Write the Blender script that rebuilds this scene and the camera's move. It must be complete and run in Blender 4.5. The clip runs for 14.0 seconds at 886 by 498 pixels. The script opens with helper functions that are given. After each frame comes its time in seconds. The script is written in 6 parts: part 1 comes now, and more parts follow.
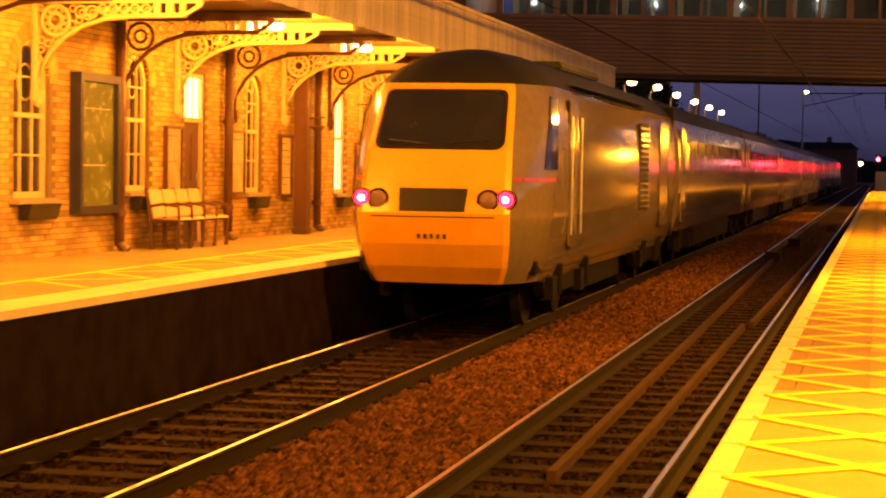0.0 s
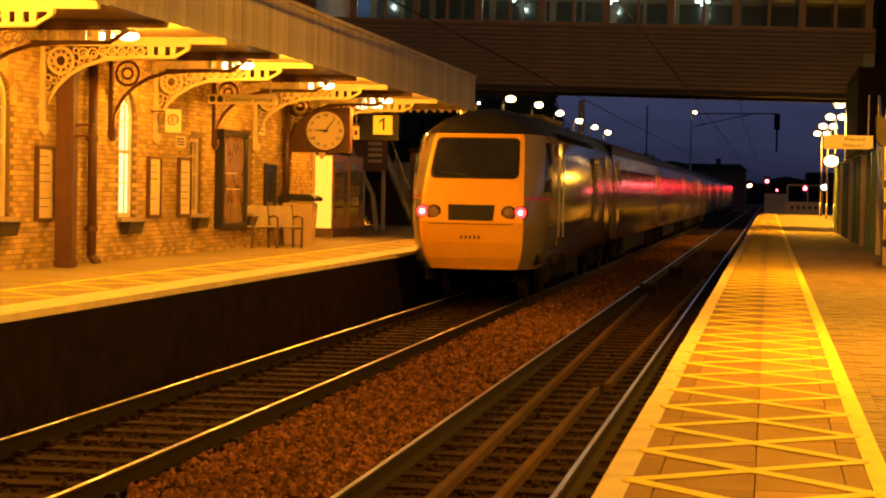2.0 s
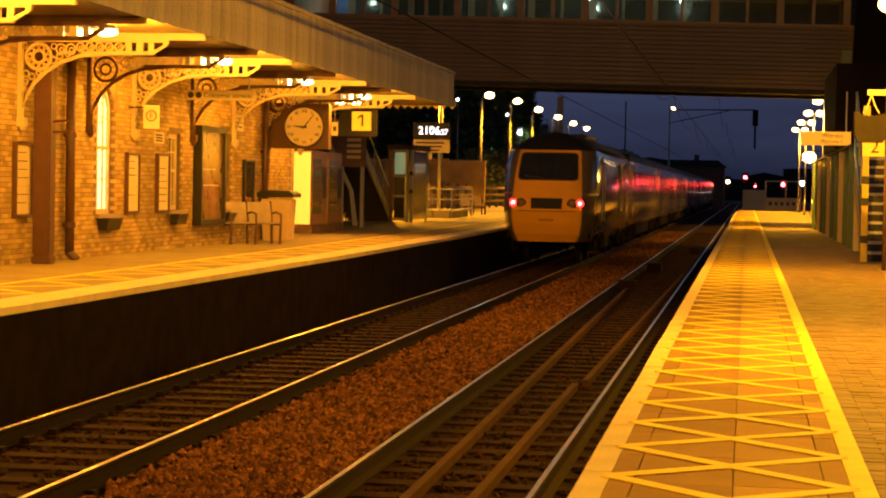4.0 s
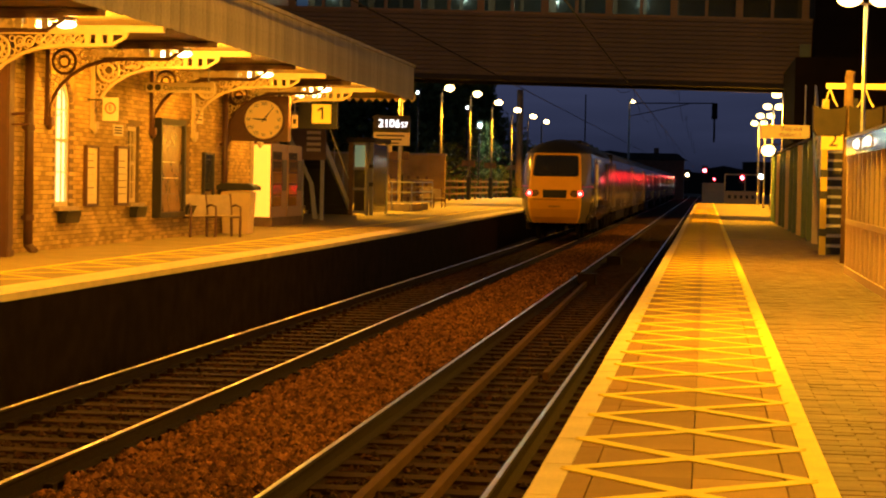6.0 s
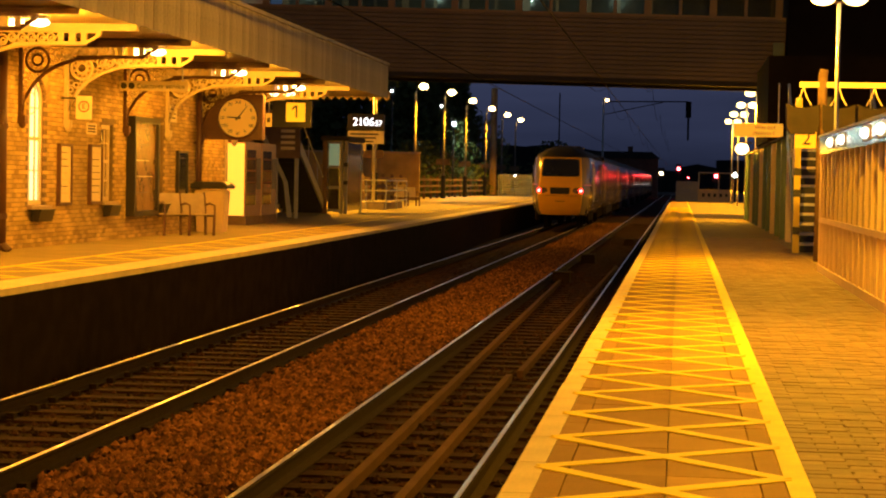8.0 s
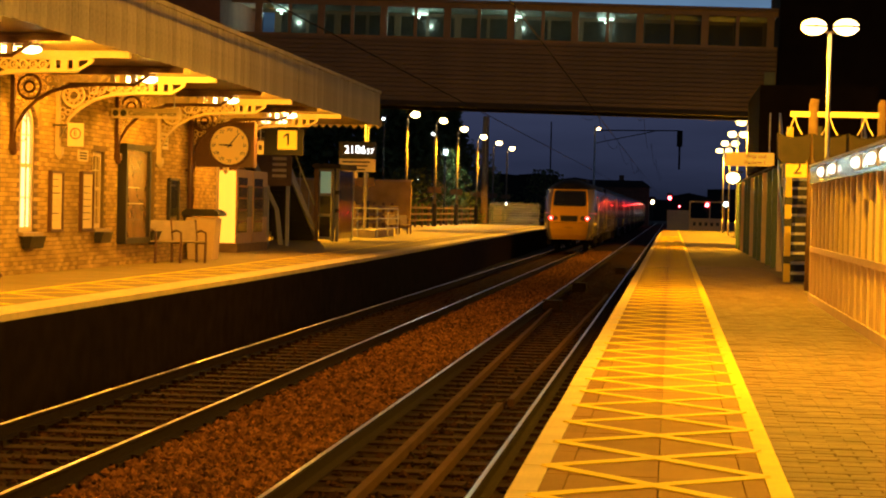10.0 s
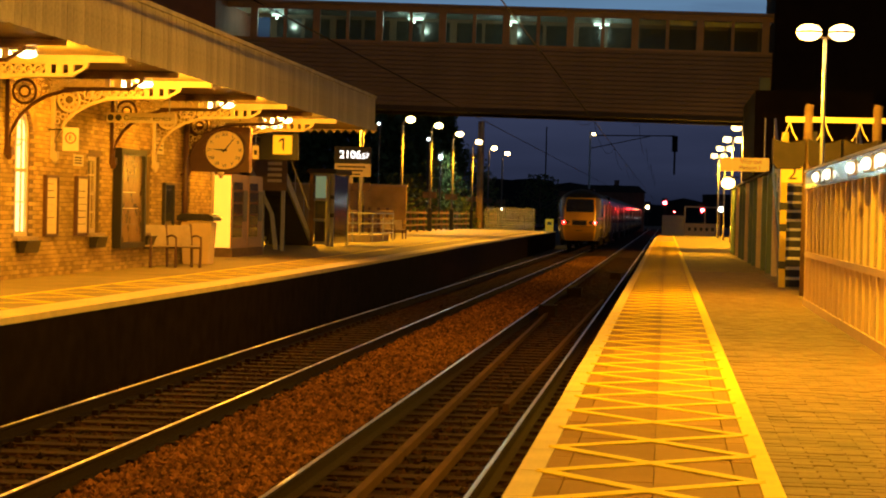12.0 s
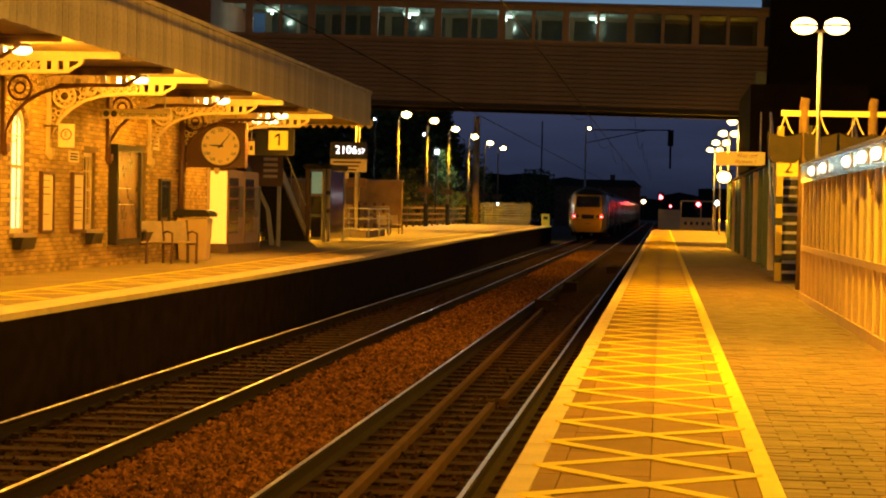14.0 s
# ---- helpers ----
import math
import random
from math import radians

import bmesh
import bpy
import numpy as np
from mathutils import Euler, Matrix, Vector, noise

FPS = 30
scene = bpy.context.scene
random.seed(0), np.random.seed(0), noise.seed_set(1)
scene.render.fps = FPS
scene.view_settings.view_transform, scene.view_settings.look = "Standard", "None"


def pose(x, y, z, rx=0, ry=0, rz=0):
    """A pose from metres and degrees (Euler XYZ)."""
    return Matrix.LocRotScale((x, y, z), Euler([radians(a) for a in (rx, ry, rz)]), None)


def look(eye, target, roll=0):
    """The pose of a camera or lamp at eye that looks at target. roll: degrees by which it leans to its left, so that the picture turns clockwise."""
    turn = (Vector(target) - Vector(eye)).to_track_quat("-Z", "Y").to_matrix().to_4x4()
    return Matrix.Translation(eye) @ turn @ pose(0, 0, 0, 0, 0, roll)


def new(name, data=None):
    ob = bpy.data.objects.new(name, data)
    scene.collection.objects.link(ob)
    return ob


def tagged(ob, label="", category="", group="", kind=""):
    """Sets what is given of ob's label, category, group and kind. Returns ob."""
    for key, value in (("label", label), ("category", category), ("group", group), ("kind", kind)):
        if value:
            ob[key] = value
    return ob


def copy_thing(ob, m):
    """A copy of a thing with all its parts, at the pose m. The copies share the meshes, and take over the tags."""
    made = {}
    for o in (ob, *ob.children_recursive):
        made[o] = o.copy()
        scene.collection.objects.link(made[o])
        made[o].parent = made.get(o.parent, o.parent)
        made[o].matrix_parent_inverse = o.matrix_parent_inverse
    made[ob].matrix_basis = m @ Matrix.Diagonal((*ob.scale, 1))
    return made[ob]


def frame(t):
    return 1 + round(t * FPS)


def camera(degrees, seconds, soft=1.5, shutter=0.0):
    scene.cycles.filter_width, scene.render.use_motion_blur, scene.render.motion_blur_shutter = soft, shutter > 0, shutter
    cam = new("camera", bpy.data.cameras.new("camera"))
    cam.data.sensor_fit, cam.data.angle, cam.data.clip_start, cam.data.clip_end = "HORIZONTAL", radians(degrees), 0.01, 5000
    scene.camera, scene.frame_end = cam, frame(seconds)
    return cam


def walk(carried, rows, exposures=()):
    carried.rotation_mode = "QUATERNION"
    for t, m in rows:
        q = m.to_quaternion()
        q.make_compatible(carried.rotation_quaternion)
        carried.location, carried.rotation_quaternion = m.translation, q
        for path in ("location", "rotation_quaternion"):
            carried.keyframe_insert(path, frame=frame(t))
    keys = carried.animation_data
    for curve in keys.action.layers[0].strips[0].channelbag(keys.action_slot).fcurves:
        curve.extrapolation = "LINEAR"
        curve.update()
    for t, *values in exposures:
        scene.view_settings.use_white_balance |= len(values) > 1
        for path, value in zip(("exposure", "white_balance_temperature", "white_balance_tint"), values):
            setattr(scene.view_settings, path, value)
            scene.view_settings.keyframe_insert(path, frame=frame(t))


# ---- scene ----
# the camera pans from the platform; its first move closer stands in for zoom
cam = camera(24.9, 14.0, soft=2.0, shutter=0.6)
VIEW = [
    (0.0, -6.7, 12.232, -2.328, 0.900), (0.5, -4.5, 11.803, -2.050, 1.000), (1.0, -0.2, 11.255, -1.799, 1.200),
    (1.5, 0.0, 9.403, -1.722, 1.178), (2.0, 0.0, 9.185, -1.679, 1.085), (2.5, 0.0, 8.806, -1.769, 1.043),
    (4.8, 0.0, 8.360, -1.788, 1.131), (5.0, 0.0, 8.131, -1.856, 1.195), (5.5, 0.0, 7.911, -1.995, 1.139),
    (6.0, 0.0, 7.432, -1.957, 1.134), (6.5, 0.0, 7.144, -2.031, 1.103), (7.0, 0.0, 6.868, -1.962, 1.002),
    (7.5, 0.0, 6.795, -1.932, 1.063), (8.0, 0.0, 6.699, -1.988, 1.119), (8.5, 0.0, 6.520, -1.816, 1.148),
    (9.0, 0.0, 6.519, -1.552, 1.207), (9.2, 0.0, 6.500, -1.450, 1.230), (11.5, 0.0, 6.426, -1.051, 1.378),
    (12.0, 0.0, 6.329, -1.037, 1.353), (12.5, 0.0, 6.424, -1.154, 1.362), (13.0, 0.0, 6.488, -1.305, 1.326),
    (13.5, 0.0, 6.313, -1.232, 1.194), (14.0, 0.0, 6.217, -1.176, 1.145),
]


def seen_from(y, yaw, pitch, roll):
    eye = Vector((0.70, y, 2.165))
    a, b = radians(yaw), radians(pitch)
    return look(eye, eye + Vector((-math.sin(a) * math.cos(b), math.cos(a) * math.cos(b), math.sin(b))), roll)


walk(cam, [(t, seen_from(y, a, b, r)) for t, y, a, b, r in VIEW],
     exposures=[(0.0, 0.72, 7300, 50), (0.5, 0.52, 7200, 42), (1.0, 0.15, 7000, 32), (1.5, 0.1, 6800, 26), (2.5, 0.1, 6500, 16), (5.0, 0.05, 6500, 12), (9.0, 0.0, 6500, 8), (14.0, 0.0, 6500, 5)])

# ---- dusk sky ----
world = bpy.data.worlds.new("dusk")
scene.world = world
world.use_nodes = True
wn, wl = world.node_tree.nodes, world.node_tree.links
wn.clear()
w_out, w_bg = wn.new("ShaderNodeOutputWorld"), wn.new("ShaderNodeBackground")
w_co, w_sep, w_ramp = wn.new("ShaderNodeTexCoord"), wn.new("ShaderNodeSeparateXYZ"), wn.new("ShaderNodeValToRGB")
w_noise, w_map, w_add = wn.new("ShaderNodeTexNoise"), wn.new("ShaderNodeMapping"), wn.new("ShaderNodeMath")
w_map.inputs["Scale"].default_value = (3, 3, 22)
w_noise.inputs["Scale"].default_value = 2.2
w_noise.inputs["Detail"].default_value = 5
w_add.operation = "MULTIPLY_ADD"
w_add.inputs[1].default_value = 0.05
wl.new(w_co.outputs["Generated"], w_map.inputs["Vector"])
wl.new(w_map.outputs["Vector"], w_noise.inputs["Vector"])
wl.new(w_co.outputs["Generated"], w_sep.inputs["Vector"])
wl.new(w_noise.outputs["Fac"], w_add.inputs[0])
wl.new(w_sep.outputs["Z"], w_add.inputs[2])
wl.new(w_add.outputs["Value"], w_ramp.inputs["Fac"])
stops = w_ramp.color_ramp.elements
stops[0].position, stops[0].color = 0.03, (0.010, 0.013, 0.030, 1)
stops[1].position, stops[1].color = 1.0, (0.020, 0.017, 0.016, 1)
for p, c in ((0.07, (0.033, 0.040, 0.085, 1)), (0.112, (0.040, 0.055, 0.115, 1)), (0.130, (0.12, 0.22, 0.37, 1)), (0.17, (0.06, 0.12, 0.22, 1)), (0.25, (0.015, 0.023, 0.042, 1))):
    e = stops.new(p)
    e.color = c
wl.new(w_ramp.outputs["Color"], w_bg.inputs["Color"])
w_bg.inputs["Strength"].default_value = 1.0
wl.new(w_bg.outputs["Background"], w_out.inputs["Surface"])

SODIUM = (1.0, 0.44, 0.014)
CANOPY_SODIUM = (1.0, 0.395, 0.02)


def lamp_light(place, watts, radius=0.12, colour=SODIUM, cone=0):
    """A lamp's light; with a cone it is shaded from above and shines down."""
    data = bpy.data.lights.new("lamp_light", "SPOT" if cone else "POINT")
    data.energy, data.color, data.shadow_soft_size = watts, colour, radius
    if cone:
        data.spot_size, data.spot_blend = radians(cone), 0.75
    ob = new("lamp_light", data)
    ob.location = place
    return ob


CANOPY_W, TWIN_W, POST_W = 485, 2300, 8000

# ---- materials ----


def mat(name, colour, rough=0.6, metal=0.0, vary=0.25, scale=6.0, bump=0.0, fine=60.0, spec=0.5, island=False, spread=(0.82, 1.15)):
    m = bpy.data.materials.new(name)
    m.use_nodes = True
    n, l = m.node_tree.nodes, m.node_tree.links
    b = n["Principled BSDF"]
    b.inputs["Roughness"].default_value, b.inputs["Metallic"].default_value = rough, metal
    b.inputs["Specular IOR Level"].default_value = spec
    co = n.new("ShaderNodeTexCoord")
    big, small = n.new("ShaderNodeTexNoise"), n.new("ShaderNodeTexNoise")
    big.inputs["Scale"].default_value, big.inputs["Detail"].default_value = scale, 4
    small.inputs["Scale"].default_value, small.inputs["Detail"].default_value = fine, 3
    l.new(co.outputs["Object"], big.inputs["Vector"])
    l.new(co.outputs["Object"], small.inputs["Vector"])
    mix = n.new("ShaderNodeMix")
    mix.data_type = "FLOAT"
    mix.inputs[0].default_value = 0.4
    l.new(big.outputs["Fac"], mix.inputs[2])
    l.new(small.outputs["Fac"], mix.inputs[3])
    rng = n.new("ShaderNodeMapRange")
    rng.inputs["From Min"].default_value, rng.inputs["From Max"].default_value = 0.3, 0.7
    rng.inputs["To Min"].default_value, rng.inputs["To Max"].default_value = 1 - vary, 1 + vary
    l.new(mix.outputs[0], rng.inputs["Value"])
    value = rng.outputs[0]
    if island:
        rnd = n.new("ShaderNodeNewGeometry") if island == "island" else n.new("ShaderNodeObjectInfo")
        r2, mul = n.new("ShaderNodeMapRange"), n.new("ShaderNodeMath")
        r2.inputs["To Min"].default_value, r2.inputs["To Max"].default_value = spread
        mul.operation = "MULTIPLY"
        l.new(rnd.outputs["Random Per Island" if island == "island" else "Random"], r2.inputs["Value"])
        l.new(value, mul.inputs[0])
        l.new(r2.outputs[0], mul.inputs[1])
        value = mul.outputs[0]
    vec = n.new("ShaderNodeVectorMath")
    vec.operation = "SCALE"
    vec.inputs[0].default_value = colour
    l.new(value, vec.inputs["Scale"])
    l.new(vec.outputs[0], b.inputs["Base Color"])
    rr = n.new("ShaderNodeMapRange")
    rr.inputs["To Min"].default_value, rr.inputs["To Max"].default_value = max(0.03, rough - 0.12), min(1, rough + 0.12)
    l.new(small.outputs["Fac"], rr.inputs["Value"])
    l.new(rr.outputs[0], b.inputs["Roughness"])
    if bump:
        bp = n.new("ShaderNodeBump")
        bp.inputs["Strength"].default_value, bp.inputs["Distance"].default_value = bump, 0.01
        l.new(small.outputs["Fac"], bp.inputs["Height"])
        l.new(bp.outputs[0], b.inputs["Normal"])
    return m


def glow(name, colour, strength):
    m = bpy.data.materials.new(name)
    m.use_nodes = True
    b = m.node_tree.nodes["Principled BSDF"]
    b.inputs["Base Color"].default_value = (*colour, 1)
    b.inputs["Emission Color"].default_value = (*colour, 1)
    b.inputs["Emission Strength"].default_value = strength
    return m


def glass(name, colour=(0.02, 0.02, 0.022), rough=0.06):
    m = mat(name, colour, rough, 0, 0.3, 2.0, 0, 8, 0.8)
    return m


M_BRICK = mat("buff_brick", (0.44, 0.31, 0.115), 0.85, 0, 0.38, 1.1, 0.5, 90, 0.3, island="island", spread=(0.66, 1.22))
M_BRICK_ONE = mat("buff_brick_single", (0.44, 0.31, 0.115), 0.85, 0, 0.38, 1.1, 0.5, 90, 0.3, island="object", spread=(0.66, 1.22))
M_MORTAR = mat("mortar", (0.17, 0.12, 0.06), 0.95, 0, 0.2, 4, 0.4)
M_RED_BRICK = mat("dark_brick", (0.16, 0.08, 0.05), 0.9, 0, 0.3, 2, 0.5, 40)
M_STONE = mat("plinth_stone", (0.36, 0.28, 0.19), 0.85, 0, 0.25, 5, 0.4)
M_CREAM = mat("cream_paint", (0.60, 0.485, 0.30), 0.5, 0, 0.12, 5, 0.15)
M_WHITE = mat("white_paint", (0.75, 0.72, 0.64), 0.45, 0, 0.1, 5, 0.1)
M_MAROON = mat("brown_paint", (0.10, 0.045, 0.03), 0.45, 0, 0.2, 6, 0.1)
M_DARK = mat("black_paint", (0.015, 0.014, 0.014), 0.4, 0, 0.3, 6)
M_BLUE = mat("navy_paint", (0.02, 0.02, 0.06), 0.4, 0, 0.2, 6)
M_GREEN = mat("green_paint", (0.07, 0.13, 0.10), 0.45, 0, 0.2, 6)
M_GREY = mat("grey_paint", (0.30, 0.31, 0.31), 0.45, 0, 0.15, 6)
M_STEEL = mat("galvanised_steel", (0.42, 0.42, 0.42), 0.4, 0.8, 0.2, 8)
M_POSTPAINT = mat("lamp_post_paint", (0.13, 0.115, 0.10), 0.6, 0, 0.2, 8)
M_BENCH = mat("bench_steel", (0.36, 0.28, 0.19), 0.5, 0, 0.2, 6)
M_FASCIA = mat("fascia_boards", (0.36, 0.31, 0.245), 0.6, 0, 0.4, 2, 0.2, 25, 0.5, island="object")
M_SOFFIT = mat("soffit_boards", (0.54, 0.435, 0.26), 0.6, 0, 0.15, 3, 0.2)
# shaded copy of the soffit boards: the unlit bays' shade is in the brown
M_SOFFIT_SHADED = mat("shaded_soffit_boards", (0.13, 0.075, 0.035), 0.7, 0, 0.25, 3, 0.2)
M_ROOF = mat("roof_felt", (0.03, 0.028, 0.027), 0.85, 0, 0.3, 3, 0.3)
M_SLAB = mat("platform_slab", (0.34, 0.205, 0.07), 0.8, 0, 0.2, 2.5, 0.4, 70, 0.15, island="object")
M_SLAB_LIGHT = mat("pale_platform_slab", (0.46, 0.285, 0.09), 0.8, 0, 0.18, 2.5, 0.4, 70, 0.15, island="object")
M_SLAB2 = mat("platform_asphalt", (0.32, 0.25, 0.085), 0.8, 0, 0.25, 1.5, 0.4, 90)
M_PAVER = mat("block_paver", (0.24, 0.165, 0.09), 0.75, 0, 0.2, 4, 0.4, 80, 0.4, island="island")
M_PAVER_ONE = mat("block_paver_single", (0.24, 0.165, 0.09), 0.75, 0, 0.2, 4, 0.4, 80, 0.4, island="object")
M_JOINT = mat("joint_sand", (0.17, 0.125, 0.07), 0.95, 0, 0.3, 5, 0.3)
M_COPING = mat("white_coping", (0.72, 0.60, 0.31), 0.7, 0, 0.18, 3, 0.3, 60)
M_YELLOW = mat("yellow_line_paint", (0.88, 0.68, 0.02), 0.7, 0, 0.14, 6, 0.2, 50)
M_BALLAST = mat("ballast_stone", (0.106, 0.045, 0.018), 0.9, 0, 0.9, 9, 0.3, 70, 0.1, island="island", spread=(0.3, 2.0))
# stones, bed, sleepers and webs: the tracks' dim light is in these colours
M_BALLAST_SHADED = mat("shaded_ballast_stone", (0.019, 0.0082, 0.0046), 0.85, 0, 0.35, 8, 0.3, 70, 0.1, island="island", spread=(0.3, 2.2))
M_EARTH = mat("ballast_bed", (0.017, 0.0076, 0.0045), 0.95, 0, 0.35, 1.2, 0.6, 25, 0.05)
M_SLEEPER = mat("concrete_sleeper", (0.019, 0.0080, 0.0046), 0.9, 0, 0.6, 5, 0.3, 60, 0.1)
M_RUST = mat("rusty_rail_web", (0.011, 0.005, 0.003), 0.85, 0.1, 0.35, 8, 0.3, 60, 0.15)
M_RAILTOP = bpy.data.materials.new("polished_rail_head")
M_RAILTOP.use_nodes = True
rt = M_RAILTOP.node_tree.nodes["Principled BSDF"]
rt.inputs["Base Color"].default_value = (0.95, 0.90, 0.84, 1)
rt.inputs["Metallic"].default_value, rt.inputs["Roughness"].default_value = 1.0, 0.31
# near-black: the dimness of the platform faces is put into this colour
M_WALL_SHADED = mat("platform_wall_brick", (0.014, 0.009, 0.007), 0.95, 0, 0.6, 3, 0.5, 60, 0.03)
M_NOSE = mat("yellow_train_paint", (0.77, 0.38, 0.018), 0.30, 0, 0.08, 2, 0.05)
M_SIDE = mat("pale_grey_train_paint", (0.17, 0.135, 0.10), 0.12, 0, 0.18, 1.2, 0.16, 9, 0.55)
M_TRAINROOF = mat("train_roof_paint", (0.016, 0.015, 0.015), 0.62, 0, 0.3, 2, 0, 60, 0.25)
M_UNDER = mat("underframe_black", (0.010, 0.008, 0.007), 0.85, 0.0, 0.35, 4, 0.3, 60, 0.08)
M_STRIPE = mat("magenta_stripe", (0.35, 0.03, 0.09), 0.3, 0, 0.1, 3)
M_GLASS = glass("dark_window_glass")
M_PANE = glass("shelter_glass", (0.06, 0.05, 0.035), 0.10)
M_BLACKGRILLE = mat("black_panel", (0.012, 0.011, 0.011), 0.7, 0, 0.3, 6)
M_TAIL = glow("tail_lamp_red", (1.0, 0.012, 0.010), 22)
M_TAIL_WARM = glow("tail_lamp_hot", (1.0, 0.22, 0.16), 20)
M_LENS = mat("lamp_lens", (0.20, 0.12, 0.08), 0.15, 0, 0.2, 12)
M_BULB = glow("sodium_bulb", (1.0, 0.66, 0.22), 9)
M_BULB_FAR = glow("sodium_bulb_far", (1.0, 0.62, 0.22), 16)
M_TUBE = glow("canopy_tube", (1.0, 0.80, 0.42), 14)
M_COOL = glow("cool_tube", (0.75, 1.0, 0.85), 4)
M_WINLIT = glow("lit_blind", (1.0, 0.80, 0.45), 1.3)
M_BOXSIGN = glow("lit_sign_box", (1.0, 0.56, 0.015), 0.75)
M_DIAL = glow("lit_dial", (0.62, 0.36, 0.035), 0.30)
M_SIGNGLOW = glow("lit_sign_face", (1.0, 0.48, 0.03), 0.6)
# darkness round the stairs is put into this black, for tower and hood
M_UNLIT_BLACK = mat("unlit_black", (0.011, 0.008, 0.006), 0.9, 0, 0.3, 2, 0.2, 60, 0.05)
M_SIGNLIT = mat("sign_yellow", (0.85, 0.62, 0.05), 0.4, 0, 0.06, 5)
M_SIGN = mat("sign_cream", (0.72, 0.60, 0.36), 0.45, 0, 0.08, 5)
M_POSTER = mat("poster_paper", (0.45, 0.36, 0.22), 0.35, 0, 0.35, 3, 0, 9)
M_POSTER_B = mat("brown_notice_sheet", (0.20, 0.12, 0.055), 0.18, 0, 0.5, 2.5, 0, 9)
M_POSTER_G = mat("green_poster", (0.12, 0.15, 0.05), 0.25, 0, 0.4, 2.2, 0, 7)
M_INK = mat("printed_ink", (0.05, 0.04, 0.03), 0.6, 0, 0.2, 8)
M_REDINK = mat("red_ink", (0.55, 0.06, 0.03), 0.6, 0, 0.2, 8)
M_CLAD = mat("bridge_cladding", (0.145, 0.105, 0.075), 0.6, 0, 0.25, 0.8, 0.2, 20)
M_CLADTRIM = mat("bridge_window_frame", (0.20, 0.125, 0.07), 0.5, 0, 0.2, 3)
M_INT = mat("bridge_inside", (0.30, 0.33, 0.30), 0.6, 0, 0.2, 2)
M_BEIGE = mat("beige_panel", (0.64, 0.48, 0.28), 0.5, 0, 0.12, 2.5, 0.1)
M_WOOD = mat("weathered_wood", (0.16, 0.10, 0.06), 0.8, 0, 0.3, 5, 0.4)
M_LEAF = mat("leaf", (0.07, 0.10, 0.03), 0.6, 0, 0.4, 3, 0, 20, 0.3, island="island")
M_FAR = mat("far_land", (0.012, 0.011, 0.010), 0.95, 0, 0.4, 0.05)
M_VENDLIT = glow("vending_panel", (1.0, 0.50, 0.055), 1.25)
M_RED = glow("signal_red", (1.0, 0.02, 0.03), 200)
M_AMBER = glow("far_lamp", (1.0, 0.65, 0.3), 25)
M_COLD = glow("far_white_lamp", (0.8, 0.95, 1.0), 10)
M_LED = glow("display_digits", (0.95, 0.97, 1.0), 3.0)

# ---- mesh helpers ----


def box(bm, x0, x1, y0, y1, z0, z1):
    v = [bm.verts.new(p) for p in ((x0, y0, z0), (x1, y0, z0), (x1, y1, z0), (x0, y1, z0), (x0, y0, z1), (x1, y0, z1), (x1, y1, z1), (x0, y1, z1))]
    for f in ((0, 3, 2, 1), (4, 5, 6, 7), (0, 1, 5, 4), (1, 2, 6, 5), (2, 3, 7, 6), (3, 0, 4, 7)):
        bm.faces.new([v[i] for i in f])
    return bm


def tube(bm, points, r, n=8, r_end=None):
    """A round bar along points."""
    pts = [Vector(p) for p in points]
    rings = []
    for i, p in enumerate(pts):
        d = (pts[min(i + 1, len(pts) - 1)] - pts[max(i - 1, 0)]).normalized()
        u = d.cross(Vector((0, 0, 1)) if abs(d.z) < 0.9 else Vector((1, 0, 0))).normalized()
        w = d.cross(u)
        k = r if r_end is None else r + (r_end - r) * i / (len(pts) - 1)
        rings.append([bm.verts.new(p + k * (math.cos(2 * math.pi * j / n) * u + math.sin(2 * math.pi * j / n) * w)) for j in range(n)])
    for a, b in zip(rings, rings[1:]):
        for j in range(n):
            bm.faces.new((a[j], a[(j + 1) % n], b[(j + 1) % n], b[j]))
    bm.faces.new(rings[0][::-1])
    bm.faces.new(rings[-1])
    return bm


def ring(bm, c, r, k, axis="y", n=20, m=6):
    """A torus about c."""
    rows = []
    for i in range(n):
        a = 2 * math.pi * i / n
        row = []
        for j in range(m):
            b = 2 * math.pi * j / m
            q, h = r + k * math.cos(b), k * math.sin(b)
            p = (q * math.cos(a), h, q * math.sin(a)) if axis == "y" else (h, q * math.cos(a), q * math.sin(a)) if axis == "x" else (q * math.cos(a), q * math.sin(a), h)
            row.append(bm.verts.new(Vector(c) + Vector(p)))
        rows.append(row)
    for i in range(n):
        for j in range(m):
            bm.faces.new((rows[i][j], rows[(i + 1) % n][j], rows[(i + 1) % n][(j + 1) % m], rows[i][(j + 1) % m]))
    return bm


def prism(bm, outline, a0, a1, axis="y"):
    """An outline drawn out along an axis: (x, z) along y, (y, z) along x, (x, y) along z."""
    def at(p, a):
        return (p[0], a, p[1]) if axis == "y" else (a, p[0], p[1]) if axis == "x" else (p[0], p[1], a)
    lo, hi = [bm.verts.new(at(p, a0)) for p in outline], [bm.verts.new(at(p, a1)) for p in outline]
    bm.faces.new(lo[::-1])
    bm.faces.new(hi)
    n = len(lo)
    for i in range(n):
        bm.faces.new((lo[i], lo[(i + 1) % n], hi[(i + 1) % n], hi[i]))
    return bm


